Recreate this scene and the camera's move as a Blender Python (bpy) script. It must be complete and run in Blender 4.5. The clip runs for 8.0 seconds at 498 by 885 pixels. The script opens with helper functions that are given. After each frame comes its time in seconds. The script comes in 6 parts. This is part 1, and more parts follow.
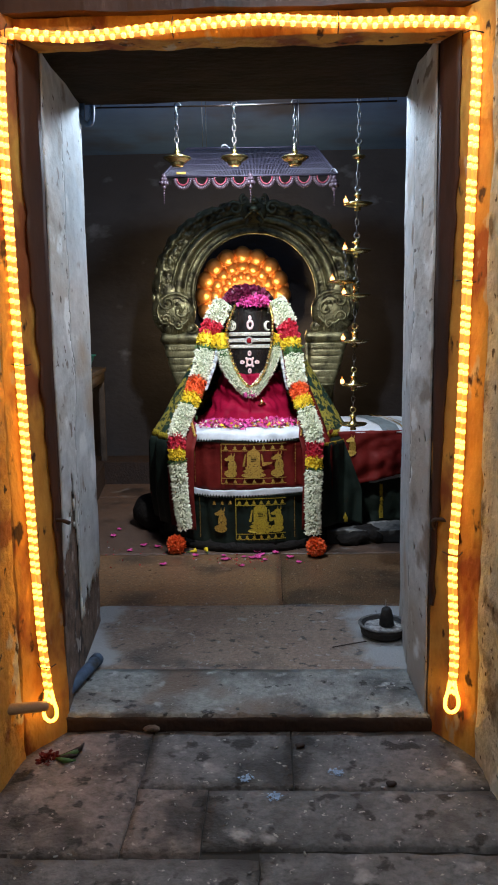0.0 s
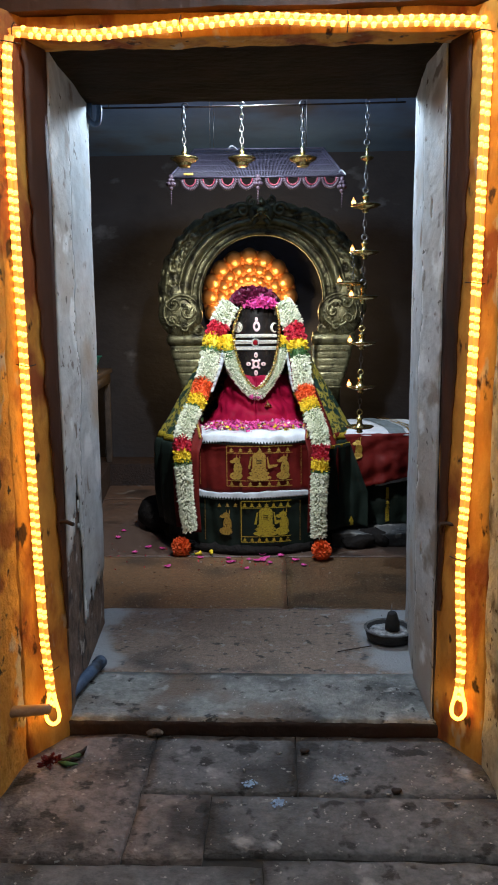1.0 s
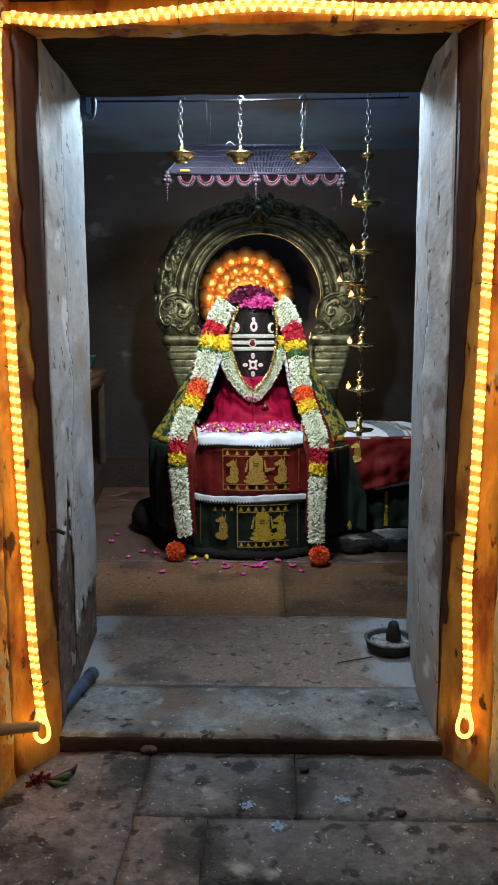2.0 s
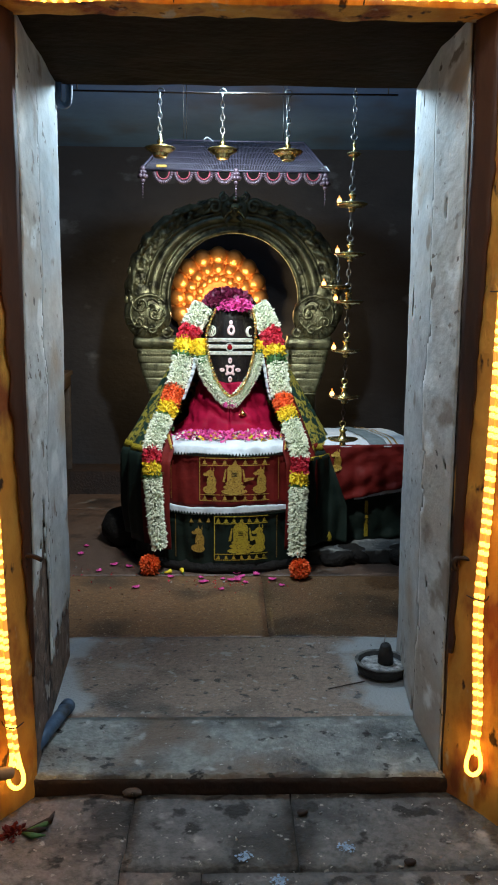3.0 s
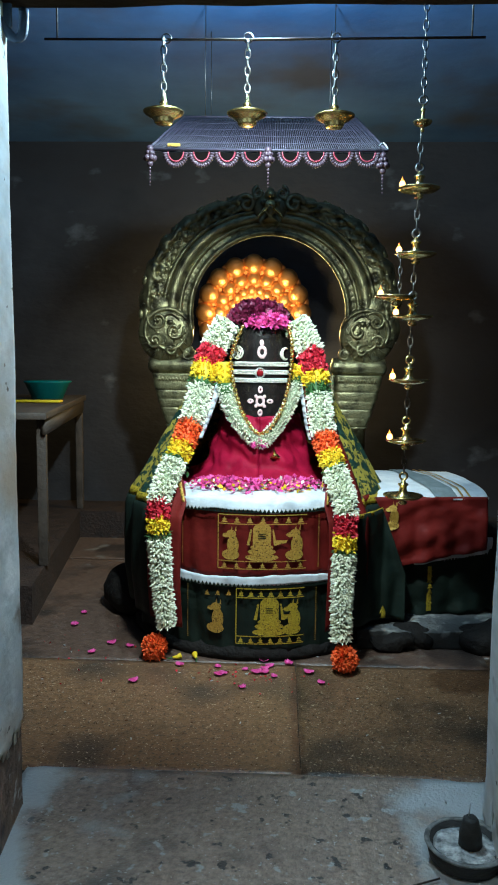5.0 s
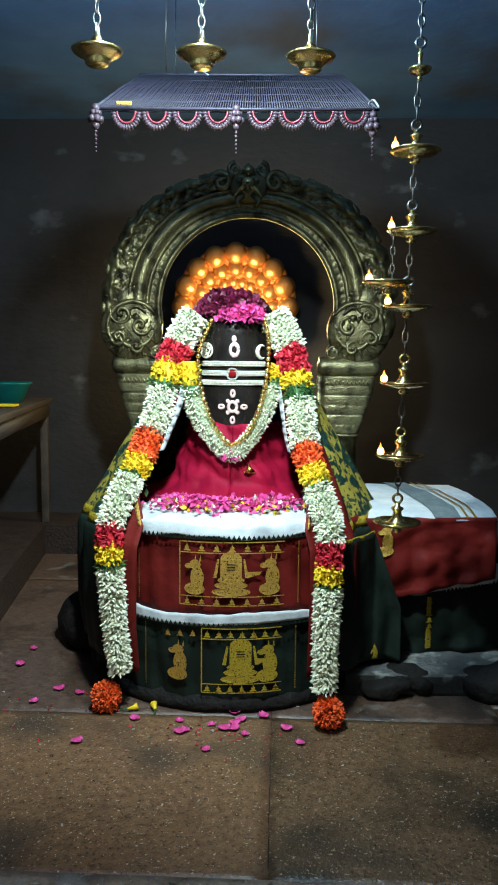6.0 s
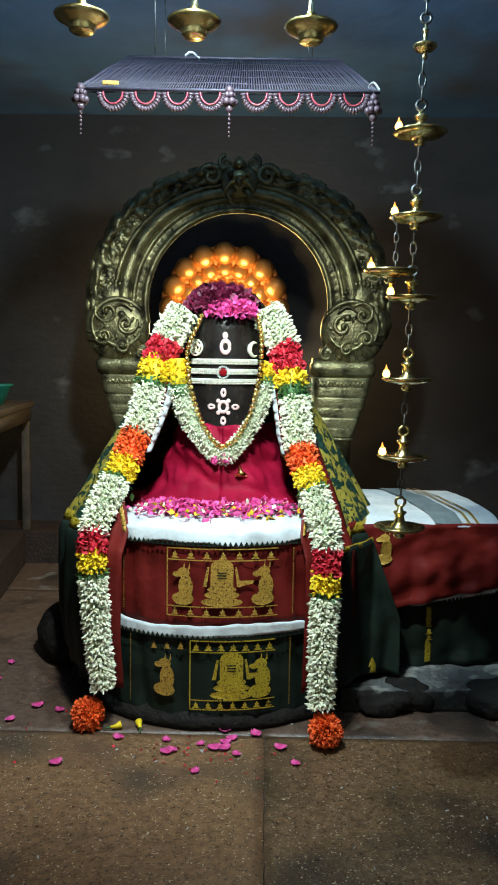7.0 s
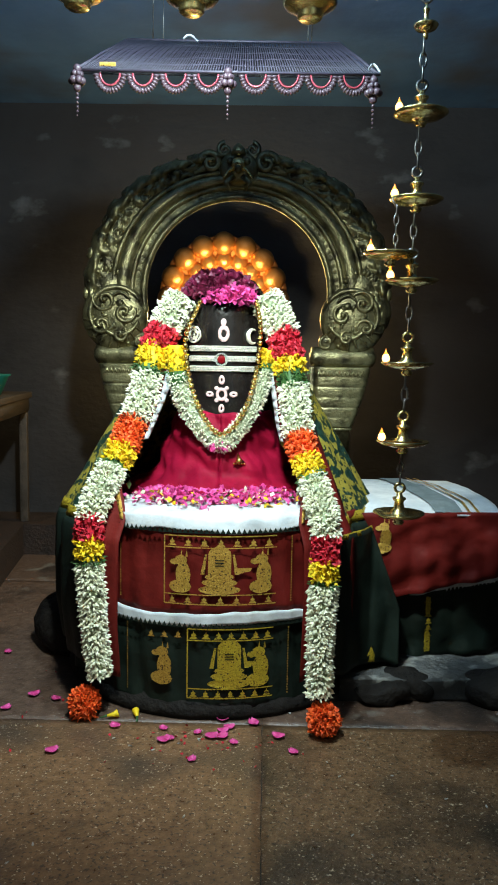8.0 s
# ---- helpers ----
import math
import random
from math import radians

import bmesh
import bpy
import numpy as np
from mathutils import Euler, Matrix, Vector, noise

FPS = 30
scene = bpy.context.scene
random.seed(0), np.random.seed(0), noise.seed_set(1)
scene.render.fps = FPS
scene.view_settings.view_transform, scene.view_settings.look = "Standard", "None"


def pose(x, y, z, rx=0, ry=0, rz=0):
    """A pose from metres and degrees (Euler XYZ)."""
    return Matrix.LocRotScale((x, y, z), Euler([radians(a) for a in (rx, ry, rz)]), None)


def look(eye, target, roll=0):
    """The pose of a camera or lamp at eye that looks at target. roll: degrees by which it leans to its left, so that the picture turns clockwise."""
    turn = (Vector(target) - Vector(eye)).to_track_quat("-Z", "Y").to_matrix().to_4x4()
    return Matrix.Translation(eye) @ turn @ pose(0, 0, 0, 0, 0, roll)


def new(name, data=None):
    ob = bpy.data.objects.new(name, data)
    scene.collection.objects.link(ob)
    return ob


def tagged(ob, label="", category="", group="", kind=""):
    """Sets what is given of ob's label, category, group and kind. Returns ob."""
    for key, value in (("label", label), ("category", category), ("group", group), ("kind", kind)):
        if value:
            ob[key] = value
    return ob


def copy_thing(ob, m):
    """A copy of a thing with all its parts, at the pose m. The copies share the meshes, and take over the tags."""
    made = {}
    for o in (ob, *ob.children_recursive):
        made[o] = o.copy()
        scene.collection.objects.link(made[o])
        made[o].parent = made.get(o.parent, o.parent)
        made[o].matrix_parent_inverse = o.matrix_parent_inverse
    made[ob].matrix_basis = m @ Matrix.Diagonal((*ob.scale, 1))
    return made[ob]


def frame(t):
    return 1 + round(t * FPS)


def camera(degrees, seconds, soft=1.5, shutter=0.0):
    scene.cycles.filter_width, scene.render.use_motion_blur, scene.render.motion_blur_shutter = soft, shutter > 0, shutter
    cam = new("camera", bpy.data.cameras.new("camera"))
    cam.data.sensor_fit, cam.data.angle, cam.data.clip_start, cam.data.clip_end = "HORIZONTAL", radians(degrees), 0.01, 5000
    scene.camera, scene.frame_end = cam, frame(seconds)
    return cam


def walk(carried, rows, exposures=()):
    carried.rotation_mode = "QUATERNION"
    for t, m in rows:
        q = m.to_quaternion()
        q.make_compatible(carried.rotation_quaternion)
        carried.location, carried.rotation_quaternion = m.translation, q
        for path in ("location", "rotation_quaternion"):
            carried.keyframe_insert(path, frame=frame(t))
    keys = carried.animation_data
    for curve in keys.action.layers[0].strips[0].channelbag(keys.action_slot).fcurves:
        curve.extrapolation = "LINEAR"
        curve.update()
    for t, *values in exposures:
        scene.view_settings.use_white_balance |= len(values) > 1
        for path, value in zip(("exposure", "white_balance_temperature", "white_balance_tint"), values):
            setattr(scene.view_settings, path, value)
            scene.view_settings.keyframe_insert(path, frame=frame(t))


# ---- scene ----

# camera and its walk
cam = camera(36.6, 8.0, soft=1.9)
PATH = [
    (0, (0.056, -0.059, 1.176), (-0.003, 1.92, 0.897), -0.8),
    (0.5, (0.054, -0.057, 1.174), (-0.009, 1.923, 0.898), -0.7),
    (1, (0.055, -0.041, 1.173), (-0.019, 1.939, 0.9), -0.5),
    (2.5, (0.003, 0.115, 1.191), (-0.024, 2.095, 0.915), 0.4),
    (3, (-0.052, 0.204, 1.203), (-0.006, 2.184, 0.927), 0.4),
    (3.5, (-0.052, 0.338, 1.2), (0.015, 2.319, 0.936), 0.3),
    (4, (-0.001, 0.567, 1.21), (-0.035, 2.551, 0.966), 1.0),
    (4.2, (0.0, 0.653, 1.219), (-0.053, 2.637, 0.973), 1.2),
    (5.3, (0.034, 1.16, 1.232), (-0.045, 3.146, 1.003), 0.6),
    (5.5, (0.053, 1.268, 1.234), (-0.017, 3.253, 1.001), 0.7),
    (6, (0.106, 1.457, 1.231), (0.031, 3.442, 0.994), 0.6),
    (6.5, (0.087, 1.543, 1.213), (0.03, 3.53, 0.995), 0.8),
    (7, (0.079, 1.59, 1.182), (0.043, 3.579, 0.975), 0.9),
    (7.5, (0.084, 1.604, 1.157), (0.049, 3.592, 0.948), 1.0),
    (8, (0.085, 1.608, 1.148), (0.049, 3.596, 0.933), 1.0),
]
walk(cam, [(t, look(e, a, r)) for t, e, a, r in PATH], exposures=[(0, 0.0, 6000, 12), (4.0, -0.04, 5700, -4), (5.3, 0.32, 5450, -9), (6.5, 0.33, 5800, -8), (8.0, 0.33, 6080, -7)])

# world and lamps
world = bpy.data.worlds.new("night")
scene.world = world
world.use_nodes = True
world.node_tree.nodes["Background"].inputs[0].default_value = (0.02, 0.025, 0.04, 1)
world.node_tree.nodes["Background"].inputs[1].default_value = 0.05


def lamp(name, place, watts, colour, radius):
    data = bpy.data.lights.new(name, "POINT")
    data.energy, data.color, data.shadow_soft_size = watts, colour, radius
    ob = new(name, data)
    ob.location = place
    return ob


lamp("led_lamp", (-0.05, 3.45, 2.27), 70, (0.75, 0.89, 1.0), 0.05)
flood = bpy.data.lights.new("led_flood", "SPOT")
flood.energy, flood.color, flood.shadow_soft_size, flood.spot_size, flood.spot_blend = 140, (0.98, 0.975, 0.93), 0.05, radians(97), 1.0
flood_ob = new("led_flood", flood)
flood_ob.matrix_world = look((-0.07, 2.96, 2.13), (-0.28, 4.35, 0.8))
lamp("oil_flame_lamp", (-0.15, 5.68, 1.42), 25.0, (1.0, 0.66, 0.28), 0.09)
# unseen fill before the doorway, added to brighten paving and lower jambs
lamp("hall_fill", (0.2, 1.15, 2.75), 36.0, (0.95, 0.97, 1.0), 0.1)


# materials
def material(name, colours, scale=8.0, rough=(0.6, 0.8), metal=0.0, bump=0.0, bump_scale=60.0, detail=6.0, spots=None, sheen=0.0, stretch=(1, 1, 1), emit=None, random_tone=0.0, specular=0.5, sides=None):
    """colours: two or three tones mixed by noise; spots: (colour, scale, low, high) a second layer of blotches."""
    m = bpy.data.materials.new(name)
    m.use_nodes = True
    nt = m.node_tree
    n, l = nt.nodes, nt.links
    b = n["Principled BSDF"]
    tc = n.new("ShaderNodeTexCoord")
    mp = n.new("ShaderNodeMapping")
    mp.inputs["Scale"].default_value = stretch
    l.new(tc.outputs["Object"], mp.inputs[0])
    no = n.new("ShaderNodeTexNoise")
    no.inputs["Scale"].default_value, no.inputs["Detail"].default_value, no.inputs["Roughness"].default_value = scale, detail, 0.62
    l.new(mp.outputs[0], no.inputs["Vector"])
    r = n.new("ShaderNodeValToRGB")
    e = r.color_ramp.elements
    e[0].position, e[1].position = 0.32, 0.68
    e[0].color, e[1].color = (*colours[0], 1), (*colours[-1], 1)
    if len(colours) > 2:
        mid = e.new(0.5)
        mid.color = (*colours[1], 1)
    l.new(no.outputs["Fac"], r.inputs[0])
    out = r.outputs[0]
    if spots:
        for sc, s_scale, lo, hi in spots:
            v = n.new("ShaderNodeTexNoise")
            v.inputs["Scale"].default_value, v.inputs["Detail"].default_value = s_scale, 5.0
            l.new(mp.outputs[0], v.inputs["Vector"])
            mr = n.new("ShaderNodeMapRange")
            mr.inputs["From Min"].default_value, mr.inputs["From Max"].default_value = lo, hi
            l.new(v.outputs["Fac"], mr.inputs["Value"])
            mx = n.new("ShaderNodeMix")
            mx.data_type = "RGBA"
            l.new(mr.outputs[0], mx.inputs["Factor"])
            l.new(out, mx.inputs["A"])
            mx.inputs["B"].default_value = (*sc, 1)
            out = mx.outputs["Result"]
    if sides:
        tone, centre, reach, soft_edge = sides
        sx = n.new("ShaderNodeSeparateXYZ")
        l.new(tc.outputs["Object"], sx.inputs[0])
        chain = [("SUBTRACT", centre), ("ABSOLUTE", 0.0)]
        value = sx.outputs[0]
        for op, c in chain:
            mt = n.new("ShaderNodeMath")
            mt.operation = op
            mt.inputs[1].default_value = c
            l.new(value, mt.inputs[0])
            value = mt.outputs[0]
        wn = n.new("ShaderNodeTexNoise")
        wn.inputs["Scale"].default_value, wn.inputs["Detail"].default_value = 4.5, 6.0
        l.new(mp.outputs[0], wn.inputs["Vector"])
        ma = n.new("ShaderNodeMath")
        ma.operation = "MULTIPLY_ADD"
        ma.inputs[1].default_value = 0.9
        l.new(wn.outputs["Fac"], ma.inputs[0])
        l.new(value, ma.inputs[2])
        mr = n.new("ShaderNodeMapRange")
        mr.inputs["From Min"].default_value, mr.inputs["From Max"].default_value = reach + 0.45, reach + 0.45 + soft_edge
        l.new(ma.outputs[0], mr.inputs["Value"])
        mx = n.new("ShaderNodeMix")
        mx.data_type = "RGBA"
        l.new(mr.outputs[0], mx.inputs["Factor"])
        l.new(out, mx.inputs["A"])
        mx.inputs["B"].default_value = (*tone, 1)
        out = mx.outputs["Result"]
    if random_tone:
        g = n.new("ShaderNodeNewGeometry")
        h = n.new("ShaderNodeHueSaturation")
        mr = n.new("ShaderNodeMapRange")
        mr.inputs["To Min"].default_value, mr.inputs["To Max"].default_value = 1 - random_tone, 1 + random_tone
        l.new(g.outputs["Random Per Island"], mr.inputs["Value"])
        l.new(mr.outputs[0], h.inputs["Value"])
        l.new(out, h.inputs["Color"])
        out = h.outputs[0]
    l.new(out, b.inputs["Base Color"])
    rr = n.new("ShaderNodeMapRange")
    rr.inputs["To Min"].default_value, rr.inputs["To Max"].default_value = rough
    l.new(no.outputs["Fac"], rr.inputs["Value"])
    l.new(rr.outputs[0], b.inputs["Roughness"])
    b.inputs["Metallic"].default_value = metal
    b.inputs["Specular IOR Level"].default_value = specular
    if sheen:
        b.inputs["Sheen Weight"].default_value = sheen
    if bump:
        bn = n.new("ShaderNodeTexNoise")
        bn.inputs["Scale"].default_value, bn.inputs["Detail"].default_value = bump_scale, 5.0
        l.new(mp.outputs[0], bn.inputs["Vector"])
        bp = n.new("ShaderNodeBump")
        bp.inputs["Strength"].default_value, bp.inputs["Distance"].default_value = bump, 0.01
        l.new(bn.outputs["Fac"], bp.inputs["Height"])
        l.new(bp.outputs[0], b.inputs["Normal"])
    if emit:
        b.inputs["Emission Color"].default_value = (*emit[0], 1)
        b.inputs["Emission Strength"].default_value = emit[1]
    return m


M = {}
M["sill_stone"] = material("sill_stone", [(0.155, 0.167, 0.16), (0.375, 0.395, 0.38)], 40, (0.28, 0.52), bump=0.7, bump_scale=80, detail=9.0, spots=[((0.06, 0.062, 0.062), 4.0, 0.47, 0.6), ((0.17, 0.125, 0.09), 3.0, 0.54, 0.66), ((0.5, 0.52, 0.52), 14, 0.6, 0.7), ((0.025, 0.024, 0.022), 24, 0.62, 0.67), ((0.6, 0.6, 0.58), 85, 0.68, 0.72)])
M["worn_floor"] = material("worn_floor", [(0.175, 0.13, 0.1), (0.39, 0.3, 0.235)], 60, (0.28, 0.52), bump=0.6, bump_scale=100, detail=9.0, spots=[((0.09, 0.076, 0.066), 4.0, 0.55, 0.68), ((0.4, 0.4, 0.39), 22, 0.63, 0.69), ((0.04, 0.036, 0.033), 26, 0.62, 0.67), ((0.5, 0.48, 0.45), 90, 0.66, 0.7)], sides=((0.42, 0.435, 0.44), -0.06, 0.4, 0.12))
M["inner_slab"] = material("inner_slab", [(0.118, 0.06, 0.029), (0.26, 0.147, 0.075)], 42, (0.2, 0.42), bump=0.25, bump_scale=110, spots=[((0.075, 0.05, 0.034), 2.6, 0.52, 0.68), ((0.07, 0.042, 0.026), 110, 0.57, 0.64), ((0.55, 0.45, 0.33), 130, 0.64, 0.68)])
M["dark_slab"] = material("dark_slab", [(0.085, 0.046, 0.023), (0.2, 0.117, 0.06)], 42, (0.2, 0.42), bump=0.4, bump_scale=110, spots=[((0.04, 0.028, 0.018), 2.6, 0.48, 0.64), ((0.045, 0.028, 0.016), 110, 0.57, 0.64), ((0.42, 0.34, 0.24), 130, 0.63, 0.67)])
M["paver"] = material("paver", [(0.105, 0.084, 0.076), (0.27, 0.22, 0.2)], 40, (0.55, 0.85), bump=1.0, bump_scale=60, spots=[((0.05, 0.042, 0.038), 4.2, 0.48, 0.62), ((0.03, 0.025, 0.022), 18, 0.56, 0.62), ((0.4, 0.35, 0.31), 55, 0.65, 0.7), ((0.3, 0.25, 0.22), 9, 0.6, 0.7)])
M["grey_paver"] = material("grey_paver", [(0.09, 0.088, 0.088), (0.21, 0.205, 0.205)], 46, (0.5, 0.8), bump=0.8, bump_scale=80, spots=[((0.045, 0.042, 0.041), 4.2, 0.48, 0.62), ((0.028, 0.025, 0.023), 16, 0.58, 0.64), ((0.36, 0.34, 0.33), 10, 0.62, 0.72), ((0.42, 0.4, 0.37), 60, 0.66, 0.7)])
# darker reddish stone; the light's fall-off round the pedestal is in this tone too
M["dim_foot_slab"] = material("dim_foot_slab", [(0.06, 0.036, 0.026), (0.145, 0.092, 0.067)], 36, (0.3, 0.5), bump=0.3, bump_scale=90, spots=[((0.03, 0.023, 0.02), 3.0, 0.5, 0.64), ((0.17, 0.15, 0.13), 7, 0.62, 0.7), ((0.3, 0.25, 0.2), 120, 0.65, 0.69)])
M["joint"] = material("joint", [(0.02, 0.018, 0.015), (0.045, 0.04, 0.034)], 30, (0.9, 1.0), bump=0.5)
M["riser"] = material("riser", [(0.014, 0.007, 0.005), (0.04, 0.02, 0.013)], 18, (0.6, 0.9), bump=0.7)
M["jamb"] = material("jamb_plaster", [(0.46, 0.48, 0.48), (0.72, 0.74, 0.74)], 26, (0.6, 0.85), bump=0.35, bump_scale=55, detail=9.0, spots=[((0.46, 0.41, 0.35), 3.0, 0.5, 0.66), ((0.3, 0.26, 0.22), 7.0, 0.6, 0.68), ((0.86, 0.88, 0.88), 9, 0.6, 0.68), ((0.1, 0.085, 0.07), 38, 0.65, 0.69), ((0.22, 0.19, 0.16), 15, 0.65, 0.7)], stretch=(1, 0.45, 0.8))
M["pale_coat"] = material("pale_plaster", [(0.42, 0.45, 0.46), (0.62, 0.65, 0.66)], 20, (0.55, 0.75), bump=0.35, bump_scale=45, detail=9.0, spots=[((0.42, 0.35, 0.27), 3.2, 0.53, 0.66), ((0.24, 0.21, 0.18), 8, 0.63, 0.69), ((0.78, 0.8, 0.8), 7, 0.6, 0.7), ((0.09, 0.075, 0.06), 34, 0.67, 0.7)], stretch=(1, 0.45, 0.8))
M["bare_stone"] = material("bare_stone", [(0.09, 0.06, 0.043), (0.25, 0.175, 0.13)], 22, (0.7, 0.95), bump=1.0, bump_scale=50, detail=9.0, spots=[((0.035, 0.027, 0.022), 9, 0.54, 0.64), ((0.42, 0.4, 0.37), 16, 0.62, 0.68)])
M["maroon_paint"] = material("maroon_paint", [(0.045, 0.016, 0.008), (0.09, 0.034, 0.016)], 7, (0.4, 0.65), bump=0.4, bump_scale=30, stretch=(1, 1, 0.3), spots=[((0.02, 0.01, 0.008), 4, 0.55, 0.66)])
M["yellow_wash"] = material("yellow_wash", [(0.55, 0.25, 0.035), (0.78, 0.45, 0.085)], 11, (0.7, 0.9), bump=1.0, bump_scale=36, detail=9.0, stretch=(1, 1, 0.5), spots=[((0.3, 0.09, 0.025), 9, 0.5, 0.62), ((0.6, 0.5, 0.33), 14, 0.64, 0.7), ((0.05, 0.022, 0.012), 20, 0.62, 0.67)])
M["old_wall"] = material("old_wall", [(0.44, 0.46, 0.4), (0.68, 0.69, 0.62)], 26, (0.75, 0.95), bump=1.0, bump_scale=60, detail=9.0, spots=[((0.16, 0.14, 0.105), 7, 0.56, 0.66), ((0.7, 0.7, 0.62), 6, 0.6, 0.7), ((0.06, 0.05, 0.035), 36, 0.62, 0.67)])
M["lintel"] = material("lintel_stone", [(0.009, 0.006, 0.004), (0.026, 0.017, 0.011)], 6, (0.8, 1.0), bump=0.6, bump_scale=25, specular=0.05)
M["wall"] = material("sooty_wall", [(0.024, 0.022, 0.025), (0.052, 0.048, 0.053)], 2.2, (0.7, 0.95), bump=0.5, bump_scale=20, spots=[((0.035, 0.03, 0.032), 1.1, 0.5, 0.64), ((0.15, 0.155, 0.17), 3.2, 0.66, 0.8)], stretch=(1, 1, 1.6))
M["ceiling"] = material("blue_ceiling", [(0.034, 0.085, 0.22), (0.08, 0.17, 0.38)], 1.6, (0.6, 0.9), bump=0.3, bump_scale=14, spots=[((0.05, 0.065, 0.11), 1.3, 0.5, 0.66)])
M["black_stone"] = material("oiled_black_stone", [(0.006, 0.005, 0.005), (0.02, 0.015, 0.013)], 14, (0.16, 0.34), bump=0.12, bump_scale=70)
M["base_stone"] = material("base_stone", [(0.018, 0.018, 0.018), (0.055, 0.055, 0.054)], 8, (0.4, 0.7), bump=0.8, bump_scale=40, spots=[((0.19, 0.19, 0.175), 12, 0.55, 0.66)])
M["dark_base"] = material("dark_base_stone", [(0.006, 0.005, 0.005), (0.02, 0.017, 0.015)], 12, (0.65, 0.9), bump=0.8, bump_scale=50, specular=0.15)
M["brass"] = material("dull_brass", [(0.19, 0.17, 0.085), (0.36, 0.325, 0.17)], 22, (0.28, 0.46), 0.8, bump=0.3, bump_scale=90, spots=[((0.07, 0.06, 0.035), 14, 0.5, 0.66)])
M["bright_brass"] = material("bright_brass", [(0.56, 0.44, 0.16), (0.8, 0.68, 0.32)], 18, (0.16, 0.34), 1.0, bump=0.08, bump_scale=80, spots=[((0.2, 0.12, 0.04), 25, 0.6, 0.72)])
M["copper"] = material("polished_copper", [(0.55, 0.24, 0.07), (0.72, 0.36, 0.12)], 14, (0.26, 0.36), 0.8, bump=0.15, bump_scale=40)
M["dull_copper"] = material("dull_copper", [(0.3, 0.11, 0.035), (0.45, 0.19, 0.06)], 20, (0.4, 0.6), 0.8, bump=0.3)
M["iron"] = material("chain_iron", [(0.06, 0.06, 0.06), (0.2, 0.2, 0.2)], 60, (0.25, 0.5), 0.9)
M["gold"] = material("gold_beads", [(0.75, 0.5, 0.12), (0.9, 0.68, 0.25)], 30, (0.16, 0.28), 1.0)
M["silver"] = material("stone_set_silver", [(0.6, 0.57, 0.52), (0.95, 0.92, 0.88)], 420, (0.2, 0.35), 0.25, bump=0.9, bump_scale=420)
M["gem"] = material("red_gem", [(0.16, 0.003, 0.006), (0.24, 0.006, 0.01)], 10, (0.08, 0.14))
M["pink_paste"] = material("pink_paste", [(0.75, 0.47, 0.47), (0.86, 0.62, 0.6)], 50, (0.6, 0.8), bump=0.3, bump_scale=200)
M["white_paste"] = material("white_paste", [(0.75, 0.74, 0.74), (0.9, 0.88, 0.88)], 50, (0.6, 0.8), bump=0.3, bump_scale=200)
M["white_cotton"] = material("white_cotton", [(0.5, 0.53, 0.57), (0.7, 0.72, 0.75)], 16, (0.75, 0.9), bump=0.35, bump_scale=30, sheen=0.2)
M["maroon_silk"] = material("maroon_silk", [(0.085, 0.007, 0.006), (0.16, 0.014, 0.011)], 9, (0.45, 0.65), bump=0.45, bump_scale=18, specular=0.18)
M["green_silk"] = material("dark_green_silk", [(0.008, 0.0125, 0.0095), (0.016, 0.025, 0.019)], 9, (0.45, 0.65), bump=0.45, bump_scale=18, specular=0.18)
M["fuchsia_silk"] = material("fuchsia_silk", [(0.17, 0.002, 0.018), (0.34, 0.005, 0.036)], 7, (0.5, 0.7), bump=0.7, bump_scale=11, specular=0.1)
M["gold_thread"] = material("gold_thread", [(0.42, 0.3, 0.02), (0.62, 0.47, 0.04)], 180, (0.3, 0.5), 0.35, bump=0.5, bump_scale=300, spots=[((0.05, 0.025, 0.01), 170, 0.58, 0.64)])
M["old_gold_thread"] = material("worn_gold_thread", [(0.4, 0.22, 0.03), (0.6, 0.38, 0.07)], 120, (0.3, 0.5), 0.35, bump=0.5, bump_scale=300, spots=[((0.05, 0.025, 0.01), 170, 0.58, 0.64)])
M["brocade"] = material("green_gold_brocade", [(0.011, 0.03, 0.021), (0.022, 0.056, 0.038)], 20, (0.4, 0.6), 0.0, bump=0.4, bump_scale=60, spots=[((0.34, 0.27, 0.04), 19, 0.46, 0.49), ((0.01, 0.03, 0.02), 48, 0.54, 0.57)])
M["white_flower"] = material("tuberose_bud", [(0.73, 0.74, 0.54), (0.87, 0.865, 0.7)], 40, (0.5, 0.7), random_tone=0.14)
M["bud_core"] = material("bud_core", [(0.3, 0.36, 0.2), (0.48, 0.52, 0.36)], 60, (0.6, 0.8), bump=0.8, bump_scale=120)
M["red_flower"] = material("red_rose_petal", [(0.4, 0.006, 0.02), (0.6, 0.016, 0.045)], 40, (0.5, 0.7), random_tone=0.3)
M["yellow_flower"] = material("yellow_marigold_petal", [(0.75, 0.5, 0.004), (0.9, 0.68, 0.02)], 40, (0.55, 0.75), random_tone=0.2)
M["orange_flower"] = material("orange_marigold_petal", [(0.68, 0.07, 0.008), (0.85, 0.14, 0.015)], 40, (0.55, 0.75), random_tone=0.25)
M["green_leaf"] = material("green_leaf", [(0.03, 0.09, 0.02), (0.07, 0.16, 0.04)], 40, (0.5, 0.7), random_tone=0.3)
M["magenta_petal"] = material("magenta_petal", [(0.52, 0.02, 0.18), (0.8, 0.12, 0.42)], 40, (0.45, 0.65), random_tone=0.3)
M["dark_magenta_petal"] = material("dark_magenta_petal", [(0.09, 0.003, 0.022), (0.18, 0.008, 0.05)], 40, (0.45, 0.65), random_tone=0.3)
